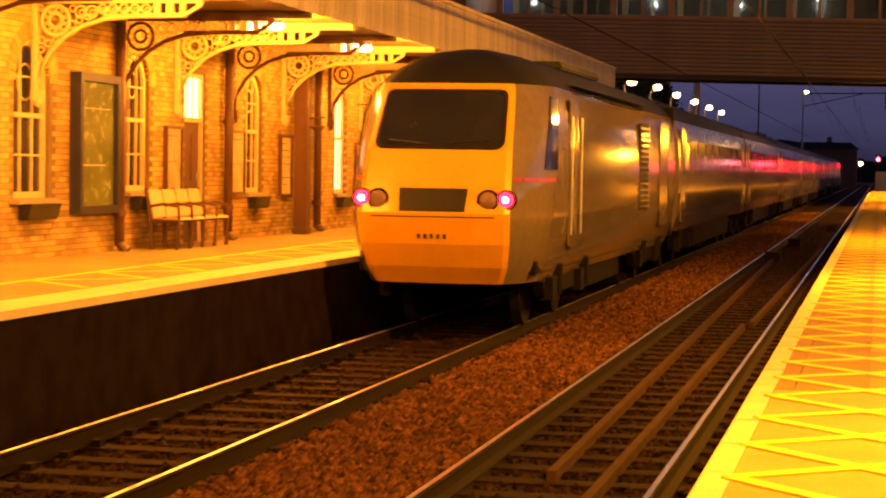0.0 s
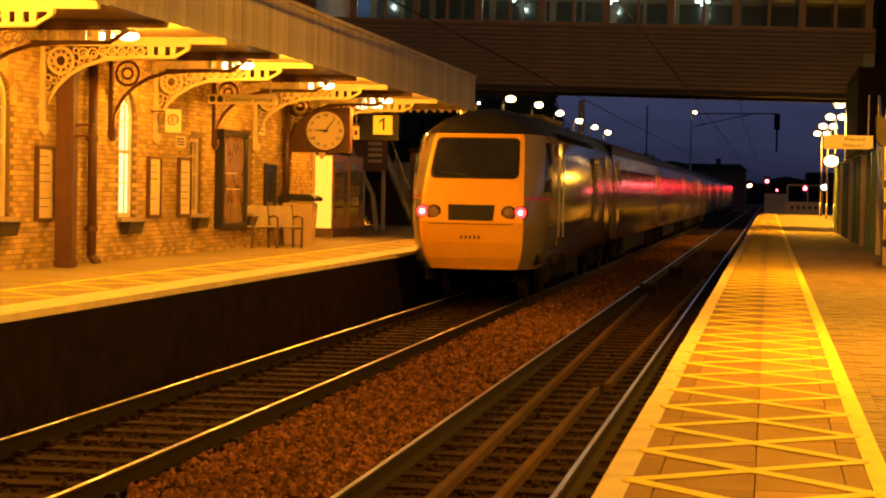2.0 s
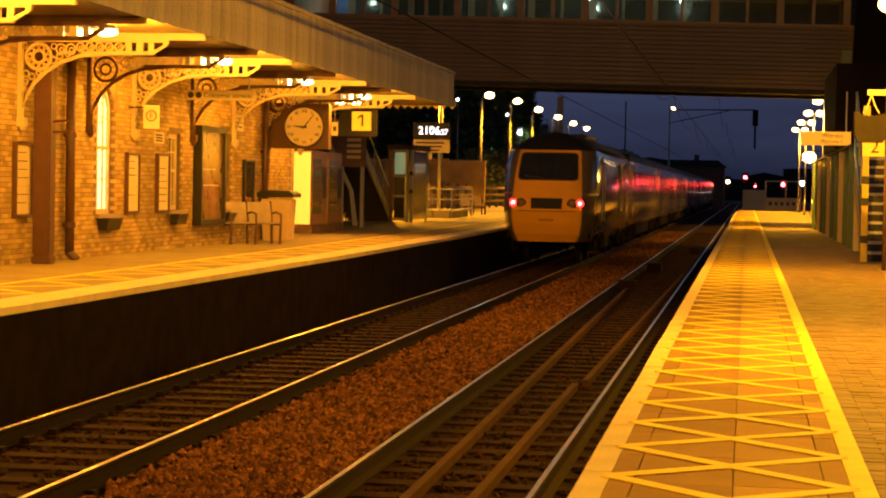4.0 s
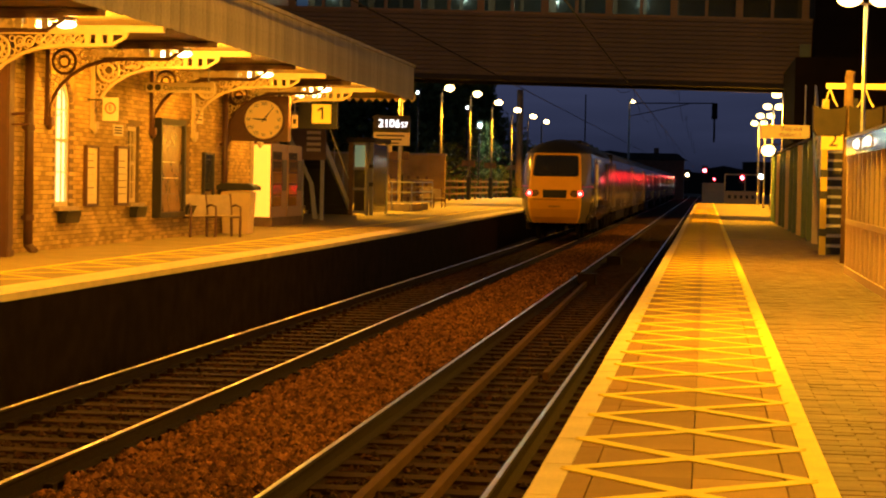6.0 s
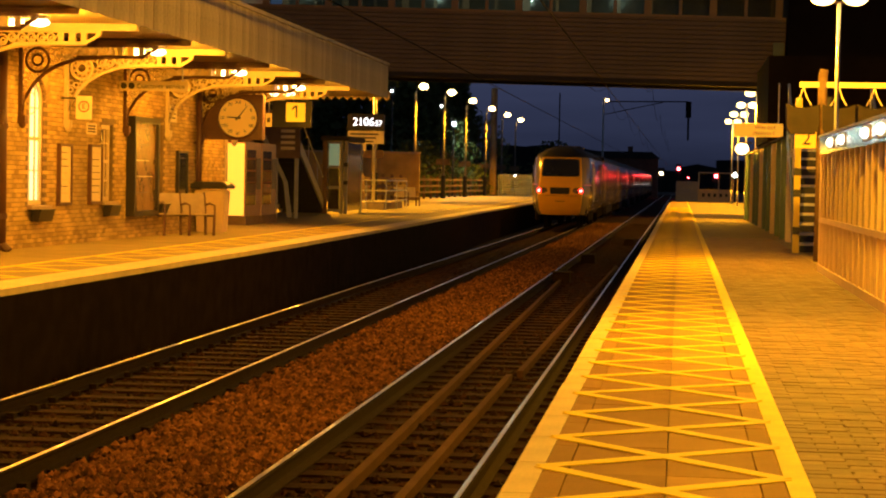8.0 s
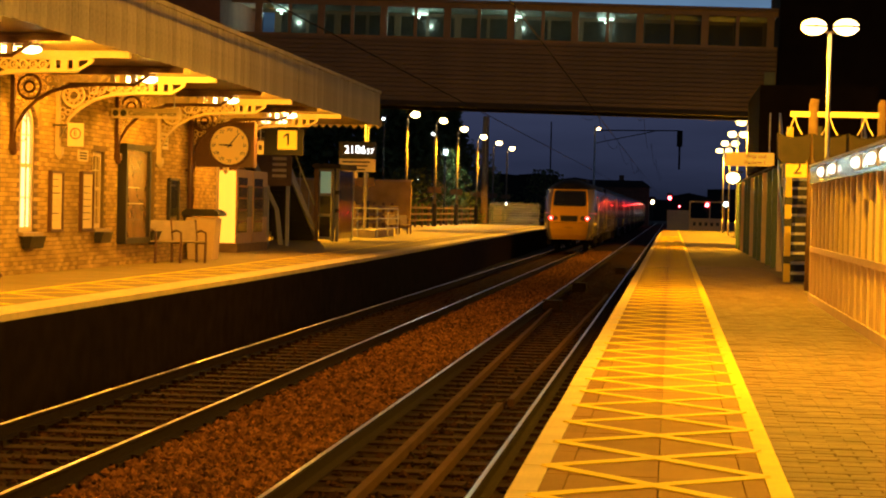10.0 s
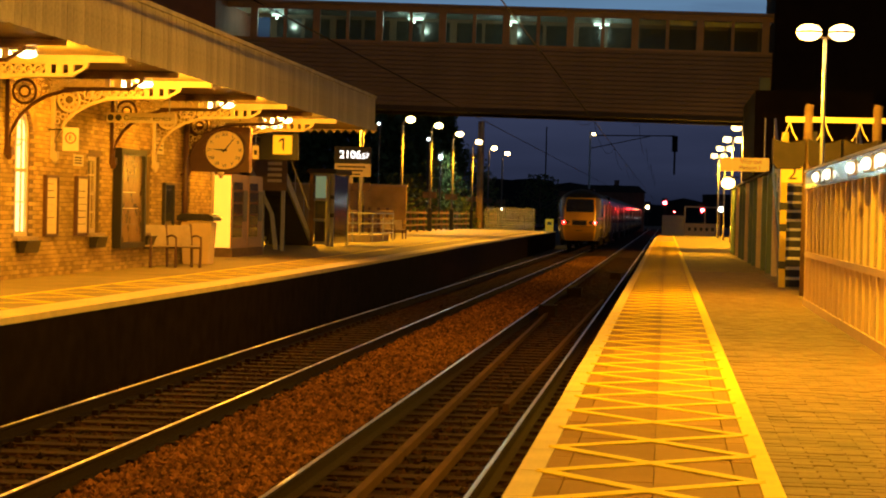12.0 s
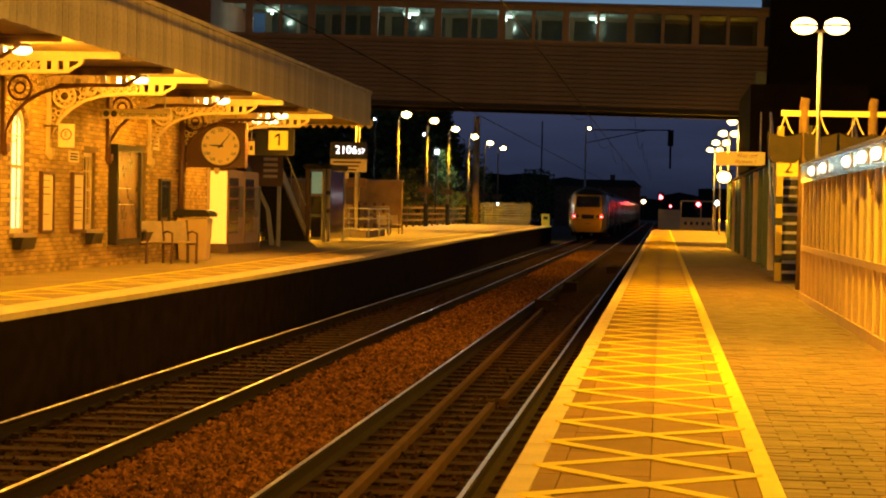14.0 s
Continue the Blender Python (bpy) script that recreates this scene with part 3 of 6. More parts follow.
def window(y0, y1, z0, z1, arch, lit=False, k=1):
    c, r = (y0 + y1) / 2, (y1 - y0) / 2
    w = thing("window_%d" % k, "tall arched sash window with cream frame" if arch else "square-headed sash window with cream frame", "window", "station windows", (WALL, c, z0), kind="structure")
    h = z1 - z0
    def outl(rr, base, top):
        if not arch:
            return [(-rr, base), (rr, base), (rr, top), (-rr, top)]
        return [(-rr, base), (rr, base)] + [(rr * math.cos(math.pi * i / 14), top - rr + rr * math.sin(math.pi * i / 14)) for i in range(15)]
    b = B()
    o1, o2 = outl(r, 0, h), outl(r - 0.08, 0.08, h - 0.08)
    n_ = len(o1)
    vs = [[b.verts.new((x, p[0], p[1])) for p in o] for x in (-0.16, -0.07) for o in (o1, o2)]
    for i in range(n_):
        j = (i + 1) % n_
        b.faces.new((vs[2][i], vs[2][j], vs[3][j], vs[3][i]))
        b.faces.new((vs[3][i], vs[3][j], vs[1][j], vs[1][i]))
        b.faces.new((vs[0][i], vs[0][j], vs[2][j], vs[2][i]))
        b.faces.new((vs[0][i], vs[0][j], vs[1][j], vs[1][i]))
    part("window_frame", b, M_CREAM, w)
    b = B()
    mid = h * 0.52
    box(b, -0.14, -0.075, -r + 0.07, r - 0.07, mid - 0.03, mid + 0.03)
    part("meeting_rail", b, M_CREAM, w)
    for q in (h * 0.27, h * 0.76):
        b = B()
        box(b, -0.135, -0.09, -r + 0.07, r - 0.07, q - 0.012, q + 0.012)
        part("glazing_bar", b, M_CREAM, w)
    for q in (-r / 3, r / 3):
        b = B()
        box(b, -0.13, -0.085, q - 0.012, q + 0.012, 0.07, h - 0.09 - (0.03 if arch else 0))
        part("glazing_bar", b, M_CREAM, w)
    if arch:
        b = B()
        ring(b, (-0.11, 0, h - r), r * 0.42, 0.012, "x", 18, 5)
        part("glazing_bar", b, M_CREAM, w)
    b = B()
    prism(b, outl(r - 0.07, 0.07, h - 0.07), -0.125, -0.115, "x")
    part("pane", b, M_WINLIT if lit else M_GLASS, w, "glowing blind behind the glass" if lit else "")
    b = B()
    prism(b, [(-0.2, -0.06), (0.1, -0.07), (0.1, -0.01), (-0.2, 0.01)], -r - 0.1, r + 0.1)
    part("window_sill", b, M_STONE, w)
    box_ = thing("window_box", "dark empty planter box fixed below the window", "planter", "window boxes", (WALL + 0.03, c, z0 - 0.27))
    b = B()
    prism(b, [(0, 0), (0.12, 0), (0.17, 0.19), (0, 0.19)], -r * 0.85, r * 0.85)
    part("trough", b, M_DARK, box_)
    b = B()
    box(b, -0.001, 0.185, -r * 0.87, r * 0.87, 0.186, 0.204)
    part("rim", b, M_DARK, box_)


k = 0
for a, b2, z0, z1, arch in OPEN:
    if z0 > PZ:
        k += 1
        window(a, b2, z0, z1, arch, lit=abs(a - 31.72) < 0.01, k=k)

door = thing("door_1", "closed dark panelled door with a lit fanlight above", "door", "", (WALL - 0.14, 23.4, PZ), kind="structure")
b = B()
box(b, 0, 0.05, -0.42, 0.42, 0.01, 1.9)
leaf = part("door_leaf", b, M_MAROON, door, "", 0.006)
for z0, z1 in ((0.2, 0.8), (0.95, 1.7)):
    for y in (-0.19, 0.19):
        b = B()
        box(b, 0.045, 0.062, y - 0.14, y + 0.14, z0, z1)
        part("door_panel", b, M_MAROON, leaf, "", 0.006)
b = B()
box(b, 0.05, 0.12, 0.30, 0.33, 0.98, 1.1)
part("door_handle", b, M_STEEL, leaf, "small steel handle")
b = B()
for q in ((-0.48, -0.42), (0.42, 0.48)):
    box(b, -0.02, 0.1, *q, 0, 2.66)
box(b, -0.02, 0.1, -0.42, 0.42, 1.9, 1.97)
box(b, -0.02, 0.1, -0.42, 0.42, 2.6, 2.66)
part("door_frame", b, M_CREAM, door)
b = B()
box(b, 0.02, 0.03, -0.42, 0.42, 1.97, 2.6)
part("fanlight", b, M_WINLIT, door, "glowing fanlight pane")
b = B()
for y in (-0.14, 0.14):
    box(b, 0.028, 0.045, y - 0.012, y + 0.012, 1.97, 2.6)
part("glazing_bar", b, M_CREAM, door)


def poster(y0, y1, z0, z1, frame_m, paper_m, deep, label, group, bars=4):
    p = thing("poster_frame", label, "poster", group, (WALL + 0.004, (y0 + y1) / 2, (z0 + z1) / 2))
    hw, hh, t = (y1 - y0) / 2, (z1 - z0) / 2, 0.045 if y1 - y0 < 1 else 0.11
    b = B()
    box(b, 0, deep, -hw, -hw + t, -hh, hh)
    box(b, 0, deep, hw - t, hw, -hh, hh)
    box(b, 0, deep, -hw + t, hw - t, -hh, -hh + t)
    box(b, 0, deep, -hw + t, hw - t, hh - t, hh)
    part("frame", b, frame_m, p)
    b = B()
    box(b, 0.002, deep * 0.6, -hw + t, hw - t, -hh + t, hh - t)
    sh = part("sheet", b, paper_m, p)
    rr = random.Random(int(y0 * 10))
    for i in range(bars):
        z = hh - t - 0.1 - i * (2 * hh - 2 * t - 0.15) / bars
        b = B()
        box(b, deep * 0.6 - 0.002, deep * 0.6 + 0.003, -hw + t + 0.05, hw - t - 0.05 - rr.random() * hw * 0.5, z - rr.uniform(0.008, 0.018), z)
        part("print_bar", b, M_INK if rr.random() < 0.7 else M_CREAM, sh)
    return p


poster(18.38, 19.82, 1.46, 3.36, M_BLUE, M_POSTER_G, 0.16, "large green advertising poster in a deep navy frame", "", 6)
for y0, y1, z0, z1 in ((21.95, 22.66, 1.70, 2.73), (25.02, 25.78, 1.66, 2.73)):
    poster(y0, y1, z0, z1, M_MAROON, M_POSTER, 0.07, "picture poster in a thin brown frame on the wall", "small posters", 2)
for y0, y1, z0, z1 in ((27.86, 28.58, 1.60, 2.70), (33.18, 33.88, 1.60, 2.65), (34.98, 35.72, 1.60, 2.67)):
    poster(y0, y1, z0, z1, M_MAROON, M_SIGN, 0.07, "pale timetable sheet in a thin brown frame", "small posters", 7)
poster(41.3, 42.14, 1.70, 2.66, M_DARK, M_GLASS, 0.07, "dark glazed notice in a thin black frame", "small posters", 1)
poster(37.5, 39.35, 1.33, 3.26, M_DARK, M_POSTER_B, 0.17, "black framed glazed notice case with a brown sheet", "", 5)

# pipes and pilasters on the wall
for y, r, m_ in ((10.9, 0.06, M_MAROON), (19.93, 0.075, M_MAROON), (24.75, 0.075, M_MAROON), (30.1, 0.075, M_MAROON), (42.9, 0.06, M_MAROON)):
    p = thing("drainpipe", "brown painted cast-iron drainpipe on the brick wall", "drainpipe", "drainpipes", (WALL + 0.11, y, PZ))
    b = B()
    tube(b, [(0, 0, 0.12), (0, 0, 3.38)], r, 12)
    part("pipe", b, m_, p, "", 0, True)
    b = B()
    tube(b, [(0, 0, 0.3), (0, 0, 0.12), (0.12, 0, 0.0)], r, 10)
    part("shoe", b, m_, p)
    for z in (0.5, 1.9, 3.2):
        b = B()
        tube(b, [(0, 0, z), (0, 0, z + 0.09)], r + 0.02, 12)
        box(b, -0.115, 0, -0.03, 0.03, z + 0.02, z + 0.07)
        part("collar", b, m_, p)
for y in (12.0, 28.4):
    p = thing("canopy_column", "square brown timber canopy column with hooks", "column", "canopy columns", (WALL + 0.30, y, PZ))
    b = B()
    box(b, -0.13, 0.13, -0.13, 0.13, 0.12, 3.37)
    part("shaft", b, M_MAROON, p, "", 0.02)
    b = B()
    box(b, -0.145, 0.145, -0.145, 0.145, 0, 0.12)
    part("foot", b, M_MAROON, p, "", 0.02)
    b = B()
    box(b, -0.15, 0.15, -0.15, 0.15, 3.31, 3.37)
    part("cap", b, M_MAROON, p)
    b = B()
    tube(b, [(0.13, 0, 2.1), (0.42, -0.02, 2.12)], 0.02, 6)
    tube(b, [(0.13, 0, 1.95), (0.42, -0.02, 1.95)], 0.02, 6)
    part("hook", b, M_MAROON, p)

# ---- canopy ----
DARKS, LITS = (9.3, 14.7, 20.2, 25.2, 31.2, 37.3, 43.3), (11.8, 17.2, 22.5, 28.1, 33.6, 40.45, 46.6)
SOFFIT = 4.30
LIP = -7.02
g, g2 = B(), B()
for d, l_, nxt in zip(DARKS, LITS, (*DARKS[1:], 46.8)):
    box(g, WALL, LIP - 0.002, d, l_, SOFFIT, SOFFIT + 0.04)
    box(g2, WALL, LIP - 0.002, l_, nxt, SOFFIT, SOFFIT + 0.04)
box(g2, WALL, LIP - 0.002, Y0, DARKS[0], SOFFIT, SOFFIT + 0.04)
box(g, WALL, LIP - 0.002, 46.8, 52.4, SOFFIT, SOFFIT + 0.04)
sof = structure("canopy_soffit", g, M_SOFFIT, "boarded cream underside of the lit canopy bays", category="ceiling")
sof2 = structure("canopy_soffit_shaded", g2, M_SOFFIT_SHADED, "boarded underside of the canopy bays between, brown for shade", category="ceiling")
g = B()
prism(g, [(WALL, 5.03), (LIP + 0.02, 5.03), (LIP + 0.02, 5.12), (WALL, 5.6)], Y0, 52.4)
structure("canopy_roof", g, M_ROOF, "dark felted canopy roof", category="roof")
can = thing("canopy_fascia", "weathered pale boarded fascia hanging along the canopy edge", "fascia", "", (0, 0, 0), kind="structure")
b = B()
prism(b, [(0, 4.275), (0.03, 4.27), (0.03, 5.12), (0, 5.12)], 0.003, 0.257)
fb = mesh_of("fascia_board", b, M_FASCIA)
for i in range(int((52.4 - Y0) / 0.26)):
    o = new("fascia_board", fb)
    o.parent = can
    o.location = (LIP + random.uniform(-0.004, 0.004), Y0 + 0.26 * i, random.uniform(-0.012, 0.006))
b = B()
box(b, LIP - 0.06, LIP + 0.06, Y0, 52.42, 5.12, 5.19)
part("gutter", b, M_FASCIA, can)
b = B()
box(b, WALL, LIP - 0.002, 52.4, 52.44, 4.42, 5.1)
part("end_board", b, M_FASCIA, can)
b = B()
for i in range(13):
    x = WALL + 0.2 + 0.21 * i
    prism(b, [(x, 4.45), (x + 0.2, 4.45), (x + 0.2, 4.3), (x + 0.1, 4.2), (x, 4.3)], 52.36, 52.395)
part("scalloped_valance", b, M_CREAM, can, "cream scalloped valance boards")

def canopy_bracket(y, m_rib, label):
    brk = thing("canopy_bracket", label, "bracket", "canopy brackets", (WALL, y, 0))
    b = B()
    box(b, 0.0, 2.26, -0.05, 0.05, 4.165, 4.198)
    part("top_flange", b, m_rib, brk)
    b = B()
    box(b, 0.95, 2.04, -0.04, 0.04, 4.0, 4.028)
    part("bottom_flange", b, m_rib, brk)
    for x0, x1 in ((1.62, 1.70), (1.78, 1.88), (1.96, 2.04)):
        b = B()
        box(b, x0, x1, -0.03, 0.03, 4.028, 4.165)
        part("slot_bar", b, M_CREAM, brk)
    b = B()
    prism(b, [(2.04, 4.0), (2.24, 4.12), (2.26, 4.165), (2.18, 4.165), (2.18, 4.13), (2.04, 4.05)], -0.035, 0.035)
    part("end_block", b, m_rib, brk)
    arc = [(0.05, 0, 3.05), (0.06, 0, 3.2), (0.12, 0, 3.38), (0.24, 0, 3.57), (0.42, 0, 3.74), (0.66, 0, 3.88), (0.95, 0, 3.97), (1.35, 0, 4.005), (2.04, 0, 4.012)]
    b = B()
    tube(b, arc, 0.032, 8)
    part("arch_rib", b, m_rib, brk, "", 0, True)
    RX, RZ = 0.30, 3.95
    b = B()
    ring(b, (RX, 0, RZ), 0.19, 0.024, "y", 24, 6)
    rdl = part("roundel", b, m_rib, brk, "", 0, True)
    b = B()
    ring(b, (RX, 0, RZ), 0.085, 0.02, "y", 20, 5)
    part("inner_ring", b, m_rib, rdl)
    for i in range(10):
        a = math.pi * i / 5
        b = B()
        ring(b, (RX + 0.137 * math.cos(a), 0, RZ + 0.137 * math.sin(a)), 0.034, 0.011, "y", 10, 5)
        part("petal", b, M_CREAM, rdl)
    b = B()
    for i in range(7):
        x = 0.64 + 0.145 * i
        zc, r_ = (4.095, 0.056) if x > 0.8 else (4.06, 0.075)
        ring(b, (x, 0, zc), r_, 0.015, "y", 12, 5)
        ring(b, (x + 0.012, 0, zc - 0.008), r_ * 0.45, 0.012, "y", 8, 4)
        tube(b, [(x + 0.04, 0, zc - 0.06), (x + 0.075, 0, zc), (x + 0.11, 0, zc + 0.065)], 0.012, 5)
    for x, z, r in ((0.11, 3.70, 0.045), (0.10, 3.58, 0.04), (0.085, 3.47, 0.03), (0.52, 3.90, 0.05), (0.62, 3.96, 0.045), (0.20, 3.66, 0.045), (0.30, 3.71, 0.032), (0.74, 3.99, 0.035), (0.09, 4.11, 0.04), (0.53, 4.10, 0.04)):
        ring(b, (x, 0, z), r, 0.012, "y", 12, 5)
    part("scrollwork", b, M_CREAM, brk)["kind"] = "stuff"
    b = B()
    box(b, 0.0, 0.06, -0.05, 0.05, 3.0, 4.165)
    box(b, 0.0, 0.12, -0.07, 0.07, 2.93, 3.06)
    dome(b, (0.06, 0, 2.93), 0.06, 0.06, 0.08, 10, 4, -90, 0)
    part("wall_post", b, m_rib, brk)
    return brk


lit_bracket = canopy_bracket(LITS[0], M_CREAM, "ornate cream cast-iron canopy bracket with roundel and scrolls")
# brown ribs on these stand in for shade on the side away from the lamp
shaded_bracket = canopy_bracket(DARKS[0], M_MAROON, "cast-iron canopy bracket, ribs painted brown for their shade")
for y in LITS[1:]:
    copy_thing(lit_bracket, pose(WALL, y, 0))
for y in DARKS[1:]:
    copy_thing(shaded_bracket, pose(WALL, y, 0))
# beams at DARKS get brown in place of shade
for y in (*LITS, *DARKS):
    bmn = thing("canopy_beam", "cream board beam between the canopy bays" if y in LITS else "board beam between the canopy bays, brown for its shade", "beam", "canopy beams", (WALL, y, 4.2))
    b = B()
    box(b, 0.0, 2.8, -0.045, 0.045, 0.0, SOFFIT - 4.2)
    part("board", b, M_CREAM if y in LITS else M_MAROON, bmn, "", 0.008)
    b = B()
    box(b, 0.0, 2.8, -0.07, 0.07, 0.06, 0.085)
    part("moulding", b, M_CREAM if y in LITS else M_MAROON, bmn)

# lamps under the canopy, in every other bay
LAMP_Y = [y + 0.45 for y in DARKS]
LAMP_X = -7.88
lf = thing("canopy_lamp", "twin glowing tube lamp under the canopy soffit", "lamp", "canopy lamps", (LAMP_X, LAMP_Y[0], 4.06))
b = B()
box(b, -0.30, 0.30, -0.08, 0.08, 0.10, 0.15)
part("housing", b, M_WHITE, lf, "", 0.01)
b = B()
tube(b, [(0, 0, 0.15), (0, 0, 0.242)], 0.02, 8)
part("stem", b, M_WHITE, lf)
for x in (-0.17, 0.17):
    b = B()
    dome(b, (x, 0, 0.06), 0.14, 0.075, 0.055, 14, 8)
    part("glowing_bowl", b, M_TUBE, lf, "glowing glass bowl", 0, True)
for y in LAMP_Y[1:]:
    copy_thing(lf, pose(LAMP_X, y, 4.06))
for y in LAMP_Y:
    lamp_light((LAMP_X, y + 0.22, 4.11), CANOPY_W, 0.05, CANOPY_SODIUM)

# extra lamp added behind the last bracket to brighten the end valance
copy_thing(lf, pose(-8.75, 47.1, 4.06))
lamp_light((-8.75, 47.4, 4.11), CANOPY_W * 0.6, 0.05, CANOPY_SODIUM)

# ---- train ----
LEVELS = [  # z, nose y, face half width, side half width, where the side begins
    (0.66, 0.46, 0.84, 1.14, 1.50), (0.88, 0.28, 0.93, 1.24, 1.50), (1.18, 0.12, 0.98, 1.32, 1.50), (1.50, 0.02, 1.0, 1.36, 1.50), (1.58, 0.0, 1.0, 1.365, 1.50),
    (1.98, 0.16, 0.985, 1.37, 1.55), (2.40, 0.34, 0.96, 1.365, 1.65), (2.80, 0.62, 0.93, 1.34, 1.75), (3.18, 0.90, 0.89, 1.28, 1.95), (3.28, 0.99, 0.86, 1.24, 2.05),
    (3.46, 1.20, 0.74, 1.08, 2.30), (3.62, 1.50, 0.58, 0.86, 2.60), (3.74, 1.90, 0.38, 0.58, 3.0), (3.82, 2.50, 0.15, 0.25, 3.4), (3.84, 2.9, 0.04, 0.08, 3.6)]
LONG = 17.6


def nose_row(z, y0, wf, ws, y1):
    half = [(0, y0), (wf * 0.55, y0 + 0.02), (wf * 0.93, y0 + 0.07), (wf, y0 + 0.12), (wf + (ws - wf) * 0.30, y0 + (y1 - y0) * 0.22), (wf + (ws - wf) * 0.62, y0 + (y1 - y0) * 0.5),
            (wf + (ws - wf) * 0.88, y0 + (y1 - y0) * 0.78), (ws, y1), (ws, LONG - 0.15), (ws - 0.03, LONG)]
    row = [(-x, y, z) for x, y in half[:0:-1]] + [(x, y, z) for x, y in half]
    return row


ROWS = [nose_row(*l) for l in LEVELS]
WIDE = len(ROWS[0])


def shell(keep):
    bm = B()
    vs = {}
    for i in range(len(ROWS) - 1):
        for j in range(WIDE - 1):
            if keep(i, j):
                q = [(i, j), (i, j + 1), (i + 1, j + 1), (i + 1, j)]
                for k_ in q:
                    if k_ not in vs:
                        vs[k_] = bm.verts.new(ROWS[k_[0]][k_[1]])
                bm.faces.new([vs[k_] for k_ in q])
    return bm


MID = WIDE // 2


def face_col(j):
    return MID - 3 <= j <= MID + 2


def on_face(x, z, out=0.0):
    """The nose's y at x, z."""
    for lo, hi in zip(LEVELS, LEVELS[1:]):
        if lo[0] <= z <= hi[0]:
            f = (z - lo[0]) / (hi[0] - lo[0])
            y0, wf = lo[1] + f * (hi[1] - lo[1]), lo[2] + f * (hi[2] - lo[2])
            a = abs(x) / wf
            return y0 + (0.02 * a / 0.55 if a < 0.55 else 0.02 + 0.05 * (a - 0.55) / 0.38 if a < 0.93 else 0.07 + 0.05 * min(1.6, (a - 0.93) / 0.07)) - out
    return 0.0


def patch(bm, outline, out, thick, steps=10):
    """A plate that follows the nose; outline in x, z, wider than tall or the same all the way up."""
    zs = sorted({z for _, z in outline} | {l[0] for l in LEVELS if min(p[1] for p in outline) < l[0] < max(p[1] for p in outline)})
    rows = []
    for z in zs:
        xs = []
        n_ = len(outline)
        for i in range(n_):
            (xa, za), (xb, zb) = outline[i], outline[(i + 1) % n_]
            if abs(za - zb) < 1e-9:
                if abs(za - z) < 1e-6:
                    xs += [xa, xb]
            elif min(za, zb) - 1e-6 <= z <= max(za, zb) + 1e-6:
                xs.append(xa + (xb - xa) * (z - za) / (zb - za))
        x0, x1 = min(xs), max(xs)
        line = [(x0 + (x1 - x0) * k_ / steps, z) for k_ in range(steps + 1)]
        rows.append([[bm.verts.new((x, on_face(x, z, o_), z)) for x, z in line] for o_ in (out, out - thick)])
    for (fa, ba), (fb, bb) in zip(rows, rows[1:]):
        for k_ in range(steps):
            bm.faces.new((fa[k_], fa[k_ + 1], fb[k_ + 1], fb[k_]))
            bm.faces.new((ba[k_], ba[k_ + 1], bb[k_ + 1], bb[k_]))
        for k_ in (0, steps):
            bm.faces.new((fa[k_], fb[k_], bb[k_], ba[k_]))
    for f_, b_ in (rows[0], rows[-1]):
        for k_ in range(steps):
            bm.faces.new((f_[k_], f_[k_ + 1], b_[k_ + 1], b_[k_]))
    return bm


def round_rect(x0, x1, z0, z1, r, n=4, top_in=0.0):
    pts = []
    for cx, cz, a0 in ((x1 - r, z0 + r, -90), (x1 - r - top_in, z1 - r, 0), (x0 + r + top_in, z1 - r, 90), (x0 + r, z0 + r, 180)):
        for i in range(n + 1):
            a = radians(a0 + 90 * i / n)
            pts.append((cx + r * math.cos(a), cz + r * math.sin(a)))
    return pts


def bogie(parent, y, wheelbase=2.6, r=0.51):
    bo = new("bogie")
    bo.parent = parent
    bo.location = (0, y, 0)
    bo.empty_display_size = 0.2
    for s in (-1, 1):
        b = B()
        prism(b, [(-wheelbase / 2 - 0.45, 0.62), (-wheelbase / 2 - 0.3, 0.42), (wheelbase / 2 + 0.3, 0.42), (wheelbase / 2 + 0.45, 0.62), (0.7, 0.85), (-0.7, 0.85)], s * 1.06 - 0.07, s * 1.06 + 0.07, "x")
        for q in (-wheelbase / 2, wheelbase / 2):
            box(b, s * 1.14 - 0.09, s * 1.14 + 0.09, q - 0.18, q + 0.18, 0.36, 0.68)
            tube(b, [(s * 1.2, q + 0.32, 0.42), (s * 1.2, q + 0.32, 0.85)], 0.08, 8)
        part("side_frame", b, M_UNDER, bo)
    for q in (-wheelbase / 2, wheelbase / 2):
        for s in (-1, 1):
            b = B()
            tube(b, [(s * 0.68, q, r), (s * 0.82, q, r)], r, 22)
            part("wheel", b, M_UNDER, bo)


def flat(name, x, y0, y1, z0, z1, m, parent, r=0.05, out=0.006, label=""):
    """A plate on the car's side at x."""
    b = B()
    s = 1 if x > 0 else -1
    prism(b, round_rect(y0, y1, z0, z1, r, 3), x - 0.02 * s, x + out * s, "x")
    return part(name, b, m, parent, label)


